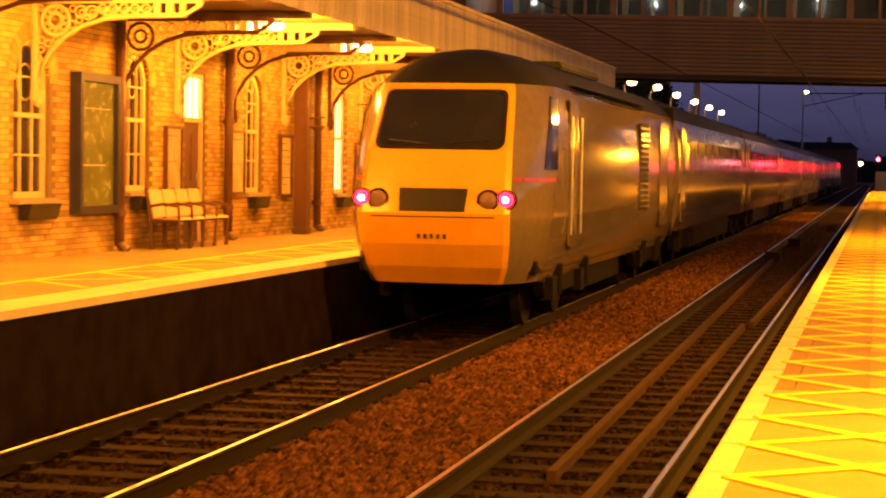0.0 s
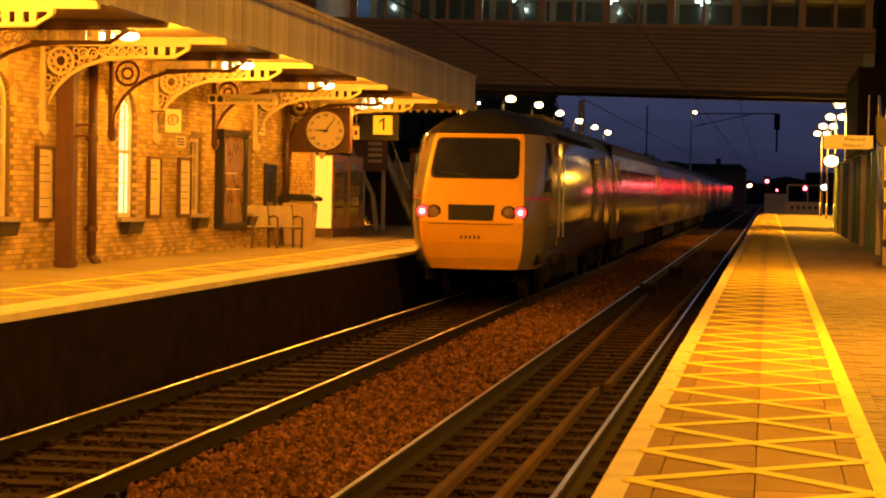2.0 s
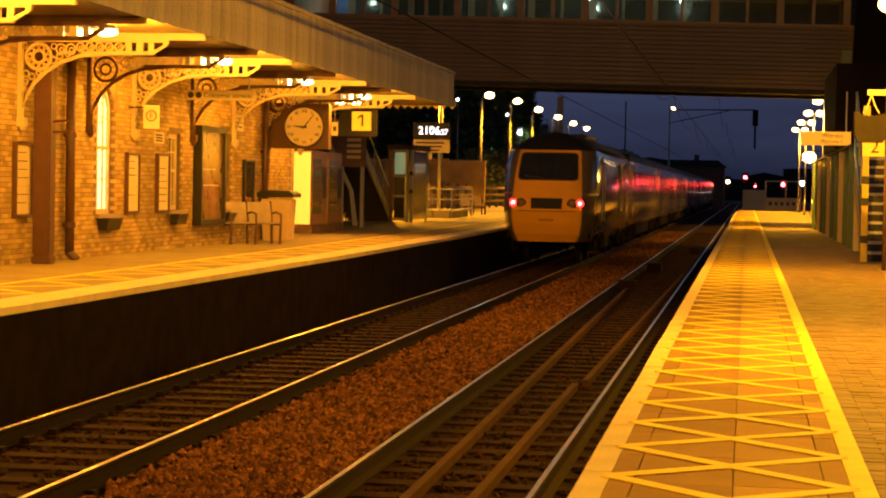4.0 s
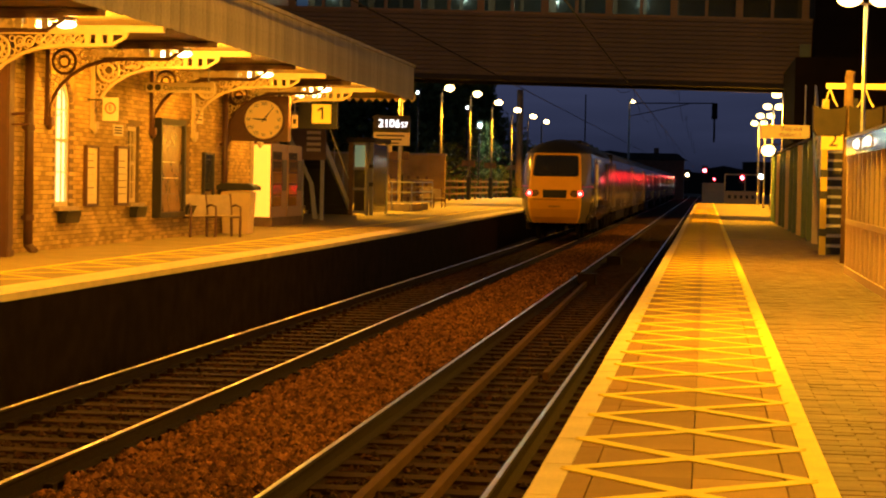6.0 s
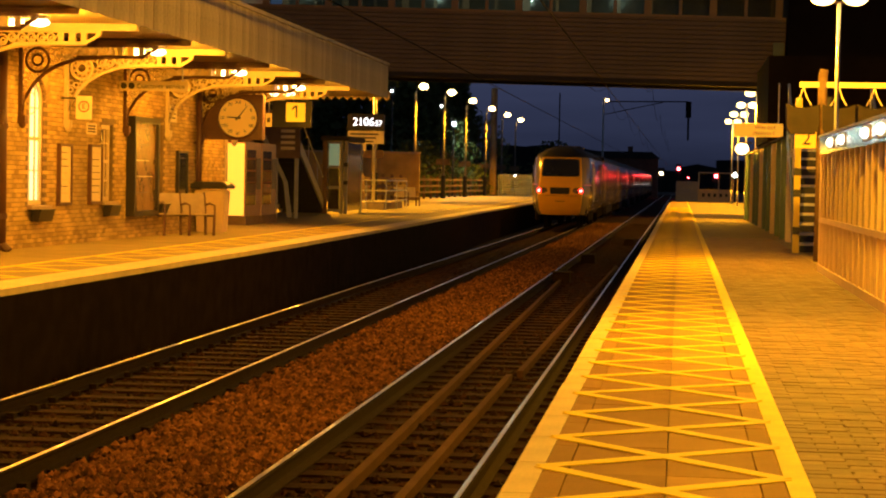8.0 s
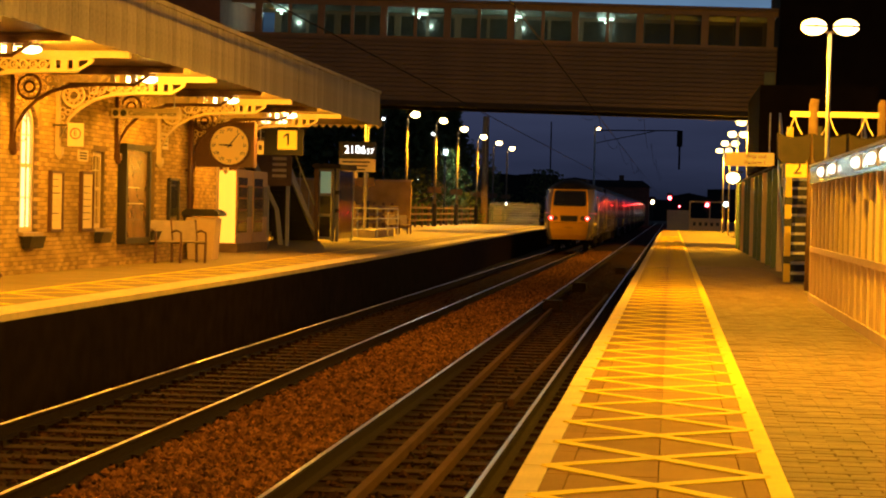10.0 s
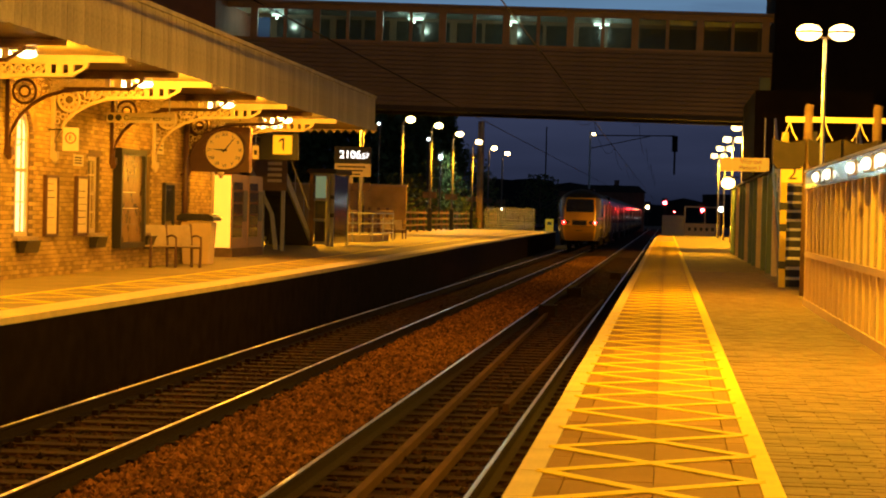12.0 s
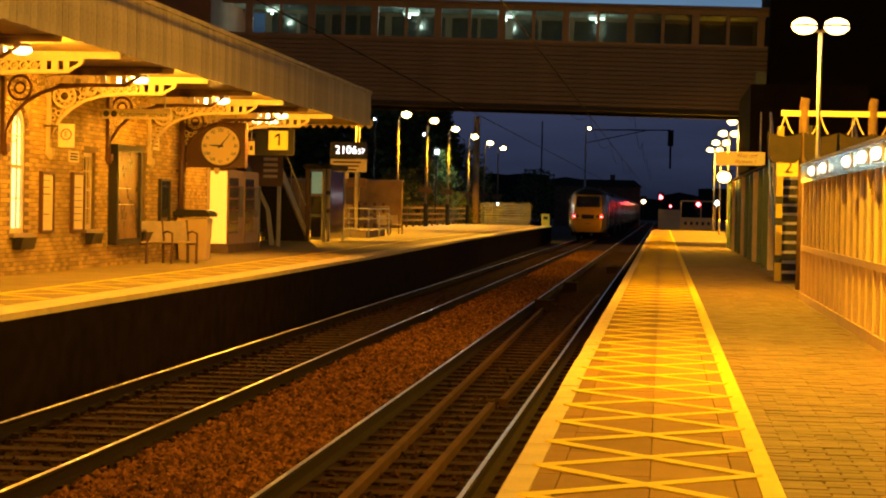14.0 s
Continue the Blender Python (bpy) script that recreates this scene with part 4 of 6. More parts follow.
def corner_plate(s, k0, k1, ke, z0, z1, out):
    """A plate that follows the nose's rounded corner; the front edge leans from k0 to k1."""
    def at(k_, z, o):
        for lo, hi in zip(LEVELS, LEVELS[1:]):
            if lo[0] <= z <= hi[0]:
                f = (z - lo[0]) / (hi[0] - lo[0])
                row = nose_row(*[p + f * (q - p) for p, q in zip(lo, hi)])
                j = min(int(k_), 7)
                p, q = Vector(row[MID + j]), Vector(row[MID + j + 1])
                g_ = (q - p).normalized() if j < 7 else Vector((0, 1, 0))
                v = p + (q - p) * (k_ - j) + Vector((g_.y, -g_.x, 0)) * o
                return (s * v.x, v.y, v.z)
    bm = B()
    lay = []
    for o in (out, -0.02):
        lay.append([[bm.verts.new(at(k0 + (k1 - k0) * i / 8 + (ke - k0 - (k1 - k0) * i / 8) * j / 8, z0 + (z1 - z0) * i / 8, o)) for j in range(9)] for i in range(9)])
    for g_ in lay:
        for i in range(8):
            for j in range(8):
                bm.faces.new((g_[i][j], g_[i][j + 1], g_[i + 1][j + 1], g_[i + 1][j]))
    rim = [(0, j) for j in range(8)] + [(i, 8) for i in range(8)] + [(8, j) for j in range(8, 0, -1)] + [(i, 0) for i in range(8, 0, -1)]
    for (a, c), (e, f) in zip(rim, rim[1:] + rim[:1]):
        bm.faces.new((lay[0][a][c], lay[0][e][f], lay[1][e][f], lay[1][a][c]))
    bmesh.ops.recalc_face_normals(bm, faces=bm.faces)
    return bm


def power_car():
    car = thing("power_car", "diesel power car with yellow nose and grey sides, tail lamps lit", "train car", "train", (FAR_X, 0, 0))
    part("body_side", shell(lambda i, j: i < 9 and not face_col(j)), M_SIDE, car, "pale grey painted side", 0, True)
    part("nose", shell(lambda i, j: i < 9 and face_col(j)), M_NOSE, car, "yellow painted nose")
    part("roof", shell(lambda i, j: i >= 9), M_TRAINROOF, car, "dark train roof", 0, True)
    b = B()
    box(b, -1.30, 1.30, LONG - 0.06, LONG - 0.02, 0.8, 3.5)
    part("end_wall", b, M_UNDER, car)
    b = B()
    box(b, -1.2, 1.2, 1.0, LONG - 0.1, 0.78, 0.95)
    part("floor", b, M_UNDER, car)
    b = B()
    patch(b, round_rect(-0.86, 0.86, 2.40, 3.20, 0.11, 4, 0.04), 0.012, 0.05)
    ws = part("windscreen_seal", b, M_DARK, car, "black rubber seal")
    b = B()
    patch(b, round_rect(-0.81, 0.81, 2.45, 3.155, 0.10, 4, 0.04), 0.02, 0.03)
    part("windscreen", b, M_GLASS, ws, "dark sloping glass")
    b = B()
    for s in (-1, 1):
        tube(b, [(s * 0.12, on_face(s * 0.12, 2.47, 0.03), 2.47), (s * 0.66, on_face(s * 0.66, 2.52, 0.03), 2.52)], 0.010, 5)
    part("wiper", b, M_DARK, ws)
    b = B()
    patch(b, [(-0.43, 1.60), (0.43, 1.60), (0.45, 1.90), (-0.45, 1.90)], 0.010, 0.04)
    grille = part("nose_panel", b, M_BLACKGRILLE, car, "matt black panel")
    for i in range(5):
        b = B()
        z = 1.635 + 0.055 * i
        patch(b, [(-0.41, z), (0.41, z), (0.41, z + 0.02), (-0.41, z + 0.02)], 0.022, 0.02)
        part("slat", b, M_BLACKGRILLE, grille)
    b = B()
    patch(b, [(-0.97, 1.525), (0.97, 1.525), (0.97, 1.54), (-0.97, 1.54)], 0.004, 0.02)
    part("crease_line", b, M_UNDER, car)
    b = B()
    for i in range(5):
        x = -0.2 + 0.085 * i
        patch(b, [(x, 1.25), (x + 0.04, 1.25), (x + 0.04, 1.31), (x, 1.31)], 0.006, 0.012)
    part("number_bars", b, M_INK, car, "small dark bars of lettering")
    for s in (-1, 1):
        for x, z, r, m_, lab in ((0.72, 1.75, 0.115, M_LENS, "unlit round headlamp"), (0.945, 1.76, 0.105, M_TAIL, "red tail lamp")):
            c = Vector((s * x, on_face(s * x, z, 0.0), z))
            b = B()
            tube(b, [c + Vector((0, -0.035, 0)), c + Vector((0, 0.08, 0))], r + 0.025, 18)
            rim = part("lamp_bezel", b, M_UNDER, car)
            b = B()
            dome(b, c + Vector((0, -0.035, 0)), r, 0.03, r, 16, 8)
            part("lens", b, m_, rim, lab, 0, True)
            if m_ == M_TAIL:
                b = B()
                dome(b, c + Vector((0, -0.058, 0)), r * 0.42, 0.02, r * 0.42, 12, 6)
                part("bulb", b, M_TAIL_WARM, rim, "glowing hot bulb", 0, True)
    for s in (-1, 1):
        x = s * 1.366
        part("cab_window", corner_plate(s, 5.5, 5.9, 6.95, 2.16, 3.14, 0.014), M_GLASS, car, "dark side window of the cab")
        part("stripe", corner_plate(s, 3.2, 3.2, 7.0, 2.00, 2.05, 0.005), M_STRIPE, car, "thin magenta stripe")
        flat("cab_door", x, 2.75, 3.45, 1.08, 3.15, M_SIDE, car, 0.04, 0.008)
        for y in (2.66, 3.54):
            b = B()
            tube(b, [(s * 1.41, y, 1.25), (s * 1.41, y, 2.9)], 0.018, 6)
            part("handrail", b, M_STEEL, car, "bright steel handrail")
        g_ = flat("side_grille", x, 11.0, 12.4, 1.45, 3.02, M_BLACKGRILLE, car, 0.03, 0.010)
        for i in range(15):
            b = B()
            z = 1.50 + 0.1 * i
            box(b, x - 0.01 if s > 0 else x - 0.04, x + 0.04 if s > 0 else x + 0.01, 11.04, 12.36, z, z + 0.035)
            part("slat", b, M_SIDE, g_)
        flat("luggage_door", x, 14.4, 15.9, 1.1, 3.1, M_SIDE, car, 0.04, 0.008)
        for y in (14.36, 15.94):
            b = B()
            box(b, min(x, x + s * 0.012), max(x, x + s * 0.012), y - 0.012, y + 0.012, 1.1, 3.1)
            part("door_gap", b, M_UNDER, car)
        b = B()
        for i in range(3):
            prism(b, [(s * 1.22, 3.26 + 0.05 * i), (s * 1.28, 3.26 + 0.05 * i), (s * (1.22 - 0.04 * i), 3.285 + 0.05 * i)], 3.6, 12.5)
        part("roof_louvre", b, M_TRAINROOF, car)
        b = B()
        box(b, s * 0.72 - 0.35, s * 0.72 + 0.35, 6.2, 10.6, 0.32, 0.8)
        part("fuel_tank", b, M_UNDER, car)
    b = B()
    box(b, -0.55, 0.55, 7.0, 11.5, 3.78, 3.9)
    part("roof_fan_cowl", b, M_TRAINROOF, car, "", 0.03)
    bogie(car, 3.75)
    bogie(car, 14.05)
    return car


def coach():
    car = thing("passenger_coach", "pale grey passenger coach with a dark window band", "train car", "train", (FAR_X, 0, 0))
    prof = [(-1.22, 0.85), (-1.33, 1.2), (-1.37, 1.7), (-1.37, 2.2), (-1.34, 2.8), (-1.25, 3.25)]
    b = B()
    for s in (-1, 1):
        prev = None
        for x, z in prof:
            row = [b.verts.new((-s * x, y, z)) for y in (0.0, 22.4)]
            if prev:
                b.faces.new((prev[0], prev[1], row[1], row[0]))
            prev = row
    for y in (0.0, 22.4):
        b.faces.new([b.verts.new((x, y, z)) for x, z in prof] + [b.verts.new((-x, y, z)) for x, z in prof[::-1]])
    part("body_side", b, M_SIDE, car, "pale grey painted side")
    b = B()
    top = [(-1.25, 3.24), (-1.1, 3.48), (-0.8, 3.68), (-0.4, 3.79), (0, 3.82), (0.4, 3.79), (0.8, 3.68), (1.1, 3.48), (1.25, 3.24)]
    prism(b, top, 0.0, 22.4)
    part("roof", b, M_TRAINROOF, car, "dark train roof")
    for s in (-1, 1):
        for i in range(8):
            y = 2.5 + 2.18 * i
            flat("side_window", s * 1.357, y, y + 1.75, 2.12, 2.86, M_GLASS, car, 0.1, 0.012)
        for y in (0.55, 20.9):
            flat("door", s * 1.366, y, y + 0.9, 1.05, 3.1, M_SIDE, car, 0.05, 0.010)
            flat("door_window", s * 1.375, y + 0.18, y + 0.72, 2.1, 2.85, M_GLASS, car, 0.05, 0.006)
    b = B()
    box(b, -1.15, 1.15, 4.6, 17.6, 0.35, 0.88)
    part("underframe", b, M_UNDER, car, "", 0.03)
    b = B()
    box(b, -0.5, 0.5, -0.62, 0.02, 1.0, 3.3)
    part("gangway", b, M_UNDER, car)
    bogie(car, 3.2)
    bogie(car, 19.2)
    return car


TRAIN = [power_car()]
c0 = coach()
TRAIN.append(c0)
for i in range(7):
    TRAIN.append(copy_thing(c0, pose(FAR_X, 0, 0)))

# ---- footbridge ----
BY0, BY1, BZ0, BZ1, BZ2 = 62.0, 65.2, 5.28, 7.24, 8.36
bridge = thing("footbridge", "enclosed brown footbridge over the tracks with a row of lit windows", "footbridge", "", (0, 0, 0))
bridge.matrix_basis = pose(-0.11, 0, 0.054, 0, 0.96, 0)
XL, XR = -13.2, 3.78
b = B()
box(b, XL, XR, BY0 + 0.05, BY1 - 0.05, BZ0 - 0.02, BZ0 + 0.14)
part("deck", b, M_ROOF, bridge)
for y in (BY0 + 0.02, BY1 - 0.22):
    b = B()
    box(b, XL, XR, y, y + 0.2, BZ0 - 0.12, BZ0 - 0.024)
    part("girder", b, M_ROOF, bridge)
b = B()
box(b, XL, XR, BY0 + 0.06, BY0 + 0.12, BZ0 + 0.14, BZ1 - 0.02)
box(b, XL, XR, BY1 - 0.12, BY1 - 0.06, BZ0 + 0.14, BZ1 - 0.02)
par = part("parapet", b, M_CLAD, bridge)
b = B()
prism(b, [(0, 0), (-0.035, 0.02), (-0.035, 0.125), (0, 0.14)], XL, XR, "x")
slat = mesh_of("cladding_plank", b, M_CLAD)
for i in range(14):
    o = new("cladding_plank", slat)
    o.parent = par
    o.location = (0, BY0 + 0.06, BZ0 + 0.02 + 0.14 * i)
b = B()
prism(b, [(BY0 - 0.15, BZ2), (BY1 + 0.15, BZ2), (BY1 + 0.15, BZ2 + 0.10), ((BY0 + BY1) / 2, BZ2 + 0.13), (BY0 - 0.15, BZ2 + 0.10)], XL, XR, "x")
part("roof", b, M_CLAD, bridge)
for y in (BY0, BY1 - 0.12):
    for z0, z1 in ((BZ1 - 0.02, BZ1 + 0.05), (BZ2 - 0.16, BZ2)):
        b = B()
        box(b, XL, XR, y, y + 0.12, z0, z1)
        part("window_rail", b, M_CLADTRIM, bridge)
posts = [-12.33 + 1.985 * i for i in range(9)]
for i, x in enumerate(posts):
    for y in (BY0, BY1 - 0.12):
        b = B()
        box(b, x - 0.11, x + 0.11, y, y + 0.12, BZ1 + 0.05, BZ2 - 0.16)
        part("post", b, M_CLADTRIM, bridge)
        if i < 8:
            b = B()
            box(b, x + 0.94, x + 1.04, y + 0.02, y + 0.1, BZ1 + 0.05, BZ2 - 0.16)
            part("mullion", b, M_CLADTRIM, bridge)
M_CLEAR = bpy.data.materials.new("clear_pane")
M_CLEAR.use_nodes = True
pb = M_CLEAR.node_tree.nodes["Principled BSDF"]
pb.inputs["Transmission Weight"].default_value, pb.inputs["Roughness"].default_value, pb.inputs["IOR"].default_value = 1.0, 0.02, 1.02
pb.inputs["Base Color"].default_value = (0.36, 0.40, 0.38, 1)
for i, x in enumerate(posts[:-1]):
    for a, b2 in ((x + 0.11, x + 0.94), (x + 1.04, x + 1.875)):
        for y, m_ in ((BY0 + 0.05, M_CLEAR), (BY1 - 0.07, M_PANE)):
            b = B()
            box(b, a, b2, y, y + 0.008, BZ1 + 0.05, BZ2 - 0.16)
            part("pane", b, m_, bridge, "").visible_shadow = False
b = B()
box(b, XL, XR, BY0 + 0.2, BY1 - 0.2, BZ2 - 0.06, BZ2 - 0.02)
part("ceiling_lining", b, M_INT, bridge)
for x in (-11.9, -7.45, -4.37, -1.5):
    l_ = thing("bridge_lamp", "cool white lamp under the footbridge ceiling", "lamp", "bridge lamps", (x, (BY0 + BY1) / 2 + 0.4, BZ2 - 0.17 - 0.0168 * x))
    b = B()
    box(b, -0.28, 0.28, -0.06, 0.06, 0.08, 0.16)
    part("housing", b, M_GREY, l_)
    b = B()
    tube(b, [(-0.24, 0, 0.04), (0.24, 0, 0.04)], 0.04, 10)
    part("glowing_tube", b, M_COOL, l_, "cool white tube")
    lamp_light((x, (BY0 + BY1) / 2, BZ2 - 0.27 - 0.0168 * x), 42, 0.03, (0.75, 1.0, 0.82))
tower = thing("lift_tower", "dark brick lift tower at the end of the footbridge", "tower", "", (0, 0, 0))
b = B()
box(b, -17, -13.2, 60.5, 67, PZ - 0.2, 12)
part("shaft", b, M_RED_BRICK, tower)
tower2 = thing("stair_tower", "black stair tower at the end of the footbridge", "tower", "", (0, 0, 0))
b = B()
box(b, 3.80, 9.5, 61.0, 67, PZ - 0.1, 11)
part("shaft", b, M_UNLIT_BLACK, tower2)
b = B()
box(b, 3.40, 3.72, 61.5, 61.9, PZ, BZ0 + 1.2)
part("support_post", b, M_GREEN, tower2)


def stairs(name, label, x0, x1, ya, yb, za, zb, m_tread, m_side):
    st = thing(name, label, "stairs", "", (0, 0, 0))
    n_ = max(3, int(abs(zb - za) / 0.175))
    for i in range(n_):
        y = ya + (yb - ya) * i / n_
        z = za + (zb - za) * (i + 1) / n_
        b = B()
        box(b, x0, x1, min(y, y + (yb - ya) / n_ * 1.15), max(y, y + (yb - ya) / n_ * 1.15), z - 0.05, z)
        part("tread", b, m_tread, st)
        b = B()
        box(b, x0 + 0.01, x1 - 0.01, y + 0.012, y + 0.03, z - 0.178, z - 0.05)
        part("riser", b, M_DARK, st)
    for x in (x0 - 0.06, x1):
        b = B()
        prism(b, [(ya, za - 0.05), (ya, za + 0.25), (yb, zb + 0.25), (yb, zb - 0.25)], x, x + 0.06, "x")
        part("stringer", b, m_side, st)
        b = B()
        tube(b, [(x + 0.03, ya, za + 1.0), (x + 0.03, yb, zb + 1.0)], 0.025, 8)
        for i in range(7):
            f = i / 6
            tube(b, [(x + 0.03, ya + (yb - ya) * f, za + (zb - za) * f), (x + 0.03, ya + (yb - ya) * f, za + (zb - za) * f + 1.0)], 0.018, 6)
        part("handrail", b, M_STEEL, st)
    return st


stairs("stairs", "steel stairs with pale treads rising to the footbridge", 2.96, 4.6, 38.4, 42.9, PZ, 3.3, M_WHITE, M_GREEN)
# hood added to keep the space above the stairs dark
hood = thing("stair_hood", "black hood added over the upper stairs for darkness", "stair enclosure", "", (2.9, 52.4, PZ))
for nm, q in (("roof", (0.0, 3.0, 0.0, 8.0, 4.4, 4.6)), ("front_panel", (0.0, 3.0, 0.0, 0.1, 2.4, 4.4)), ("side_panel", (0.0, 0.1, 0.1, 8.0, 2.4, 4.4)), ("side_panel", (2.9, 3.0, 0.1, 8.0, 2.4, 4.4))):
    b = B()
    box(b, *q)
    part(nm, b, M_UNLIT_BLACK, hood)
stairs("stairs", "dark steel stairs from the building side up to the footbridge", -13.0, -11.5, 68.5, 58.5, PZ, 5.3, M_DARK, M_GREY)
enc = thing("stair_enclosure", "brown boarded stair enclosure with a white louvre", "stair enclosure", "", (-10.95, 58.6, 2.7))
b = B()
prism(b, [(-0.55, 0.0), (0.45, 0.0), (0.45, 1.4), (-0.95, 1.4)], -0.05, 0.05)
part("panel", b, M_WOOD, enc)
for i in range(5):
    b = B()
    box(b, -0.12, 0.30, -0.075, -0.052, 0.25 + 0.17 * i, 0.34 + 0.17 * i)
    part("slat", b, M_SIGN, enc)
b = B()
box(b, -0.40, -0.22, -0.06, 0.06, -1.78, 0.0)
box(b, 0.3, 0.4, -0.06, 0.06, -1.78, 0.0)
part("post", b, M_GREY, enc)
b = B()
prism(b, [(-1.05, 1.3), (-0.9, 1.3), (0.1, -0.7), (0.25, -1.75), (0.1, -1.75), (-0.02, -0.7)], -0.1, -0.055)
part("stringer", b, M_GREY, enc)
lift = thing("lift_lobby", "grey steel and glass lift lobby on the platform", "lift", "", (-11.07, 68.0, PZ))
for x0, x1, y, m_ in ((-0.42, -0.27, 0, M_WOOD), (0.18, 0.29, 0, M_GREY), (0.33, 0.43, 0, M_GREY), (-0.42, -0.27, 3.2, M_GREY), (0.33, 0.43, 3.2, M_GREY)):
    b = B()
    box(b, x0, x1, y - 0.07, y + 0.07, 0, 2.5)
    part("post", b, m_, lift)
b = B()
box(b, -0.5, 0.5, -0.12, 3.4, 2.5, 2.66)
part("roof", b, M_ROOF, lift, "", 0.02)
M_LIFTGLOW = glow("lift_panel", (0.50, 0.90, 0.72), 0.13)
for z0, z1 in ((0.12, 0.85), (0.95, 1.55), (1.65, 2.4)):
    b = B()
    box(b, -0.22, 0.14, 0.0, 0.03, z0, z1)
    if z0 > 1:
        part("lit_panel", b, M_LIFTGLOW, lift, "pale green lit glass")
    else:
        part("glass_panel", b, M_PANE, lift)
b = B()
for z in (0.06, 0.85, 1.55, 2.4):
    box(b, -0.27, 0.18, -0.02, 0.03, z, z + 0.1)
part("door_rail", b, M_GREY, lift)
b = B()
box(b, 0.385, 0.41, 0.1, 3.1, 0.1, 2.45)
part("glass_side", b, M_PANE, lift)
for z in (1.0, 1.62):
    b = B()
    box(b, 0.31, 0.45, -0.09, -0.07, z, z + 0.13)
    part("dark_band", b, M_DARK, lift)

# ---- things on the platform by the building ----
clock = thing("station_clock", "square wooden station clock with a cream roman dial", "clock", "", (-9.02, 43.5, 3.43))
b = B()
box(b, -0.80, 0.55, 0.0, 0.32, -0.48, 0.52)
part("case", b, M_MAROON, clock, "brown wooden case", 0.015)
b = B()
ring(b, (0, -0.005, 0), 0.45, 0.03, "y", 40, 8)
part("bezel", b, M_MAROON, clock)
b = B()
tube(b, [(0, -0.012, 0), (0, 0.01, 0)], 0.435, 40)
dial = part("dial", b, M_DIAL, clock, "cream dial")
for i, t_ in enumerate(("XII", "I", "II", "III", "IIII", "V", "VI", "VII", "VIII", "IX", "X", "XI")):
    a = radians(90 - 30 * i)
    words(t_, 0.105, (0.345 * math.cos(a), -0.016, 0.345 * math.sin(a)), 0, M_INK, dial, "numeral")
for a, l_, w in ((90 - 39, 0.36, 0.012), (90 - 273.5, 0.24, 0.02)):
    a = radians(a)
    b = B()
    tube(b, [(-0.06 * math.cos(a), -0.03, -0.06 * math.sin(a)), (l_ * math.cos(a), -0.03, l_ * math.sin(a))], w * 1.3, 6, w * 0.5)
    part("pointer", b, M_INK, clock)
b = B()
tube(b, [(-0.2, 0.16, 0.5), (-0.2, 0.16, 0.87)], 0.025, 8)
tube(b, [(0.3, 0.16, 0.5), (0.3, 0.16, 0.87)], 0.025, 8)
part("hanger", b, M_DARK, clock)

s1 = thing("platform_sign", "dark hanging sign with a yellow number one panel", "sign", "platform number signs", (-9.37, 52.0, 3.85))
b = B()
box(b, -0.62, 0.42, 0.0, 0.1, -0.4, 0.3)
part("board", b, M_DARK, s1, "", 0.01)
b = B()
box(b, -0.26, 0.25, -0.02, 0.0, -0.25, 0.25)
pn = part("panel", b, M_BOXSIGN, s1, "yellow panel")
words("1", 0.46, (0.02, -0.026, 0), 0, M_INK, pn)
b = B()
prism(b, [(-0.10, 0.055), (0.0, 0.13), (0.0, 0.17), (-0.03, 0.17), (-0.10, 0.10)], -0.030, -0.0201)
part("numeral_flag", b, M_INK, pn)
b = B()
for x in (-0.4, 0.3):
    tube(b, [(x, 0.05, 0.3), (x, 0.05, 0.45)], 0.02, 6)
part("hanger", b, M_STEEL, s1)

ds = thing("departure_display", "platform clock display reading 2106 on a steel post", "display", "", (-11.6, 80.0, PZ))
b = B()
tube(b, [(0, 0.2, 0), (0, 0.2, 5.0)], 0.07, 10)
part("post", b, M_STEEL, ds, "", 0, True)
b = B()
box(b, -1.08, 0.42, 0.0, 0.16, 3.17, 3.82)
cs = part("case", b, M_DARK, ds, "", 0.02)
words("2106", 0.45, (-0.42, -0.01, 3.49), 0, M_LED, cs)
words("57", 0.30, (0.20, -0.01, 3.44), 0, M_LED, cs)
b = B()
box(b, -1.06, 0.42, 0.02, 0.1, 2.62, 3.14)
sb = part("sign_board", b, M_SIGN, ds, "cream sign board")
for i in range(3):
    b = B()
    box(b, -0.95, 0.2 - 0.1 * i, 0.012, 0.02, 2.98 - 0.15 * i, 3.04 - 0.15 * i)
    part("print_bar", b, M_INK, sb)
b = B()
box(b, -0.95, -0.3, 0.02, 0.1, 2.35, 2.6)
part("small_board", b, M_SIGN, ds)

cs_ = thing("hanging_sign", "long hanging sign that reads customer service", "sign", "", (-8.85, 36.2, 3.78))
b = B()
box(b, -0.78, 0.52, 0.0, 0.07, -0.09, 0.09)
bd = part("board", b, M_SIGN, cs_, "", 0.01)
words("Customer service", 0.125, (0.0, -0.006, -0.005), 0, M_INK, bd)
for x in (-0.70, -0.55):
    b = B()
    tube(b, [(x, -0.006, 0), (x, 0.002, 0)], 0.06, 16)
    part("disc", b, M_INK, cs_)
b = B()
for x in (-0.6, 0.4):
    tube(b, [(x, 0.035, 0.08), (x, 0.035, 0.52)], 0.012, 6)
part("hanger", b, M_STEEL, cs_)
sp = thing("hanging_sign", "small cream sign hanging edge-on behind the clock", "sign", "", (-9.68, 50.0, 3.58))
b = B()
box(b, -0.08, 0.08, 0.0, 0.04, -0.17, 0.17)
pl_ = part("board", b, M_SIGN, sp, "", 0.005)
b = B()
box(b, -0.04, 0.04, -0.004, 0.0, -0.06, 0.06)
part("print_bar", b, M_INK, pl_)
b = B()
tube(b, [(0, 0.02, 0.17), (0, 0.02, 0.72)], 0.012, 6)
part("hanger", b, M_STEEL, sp)
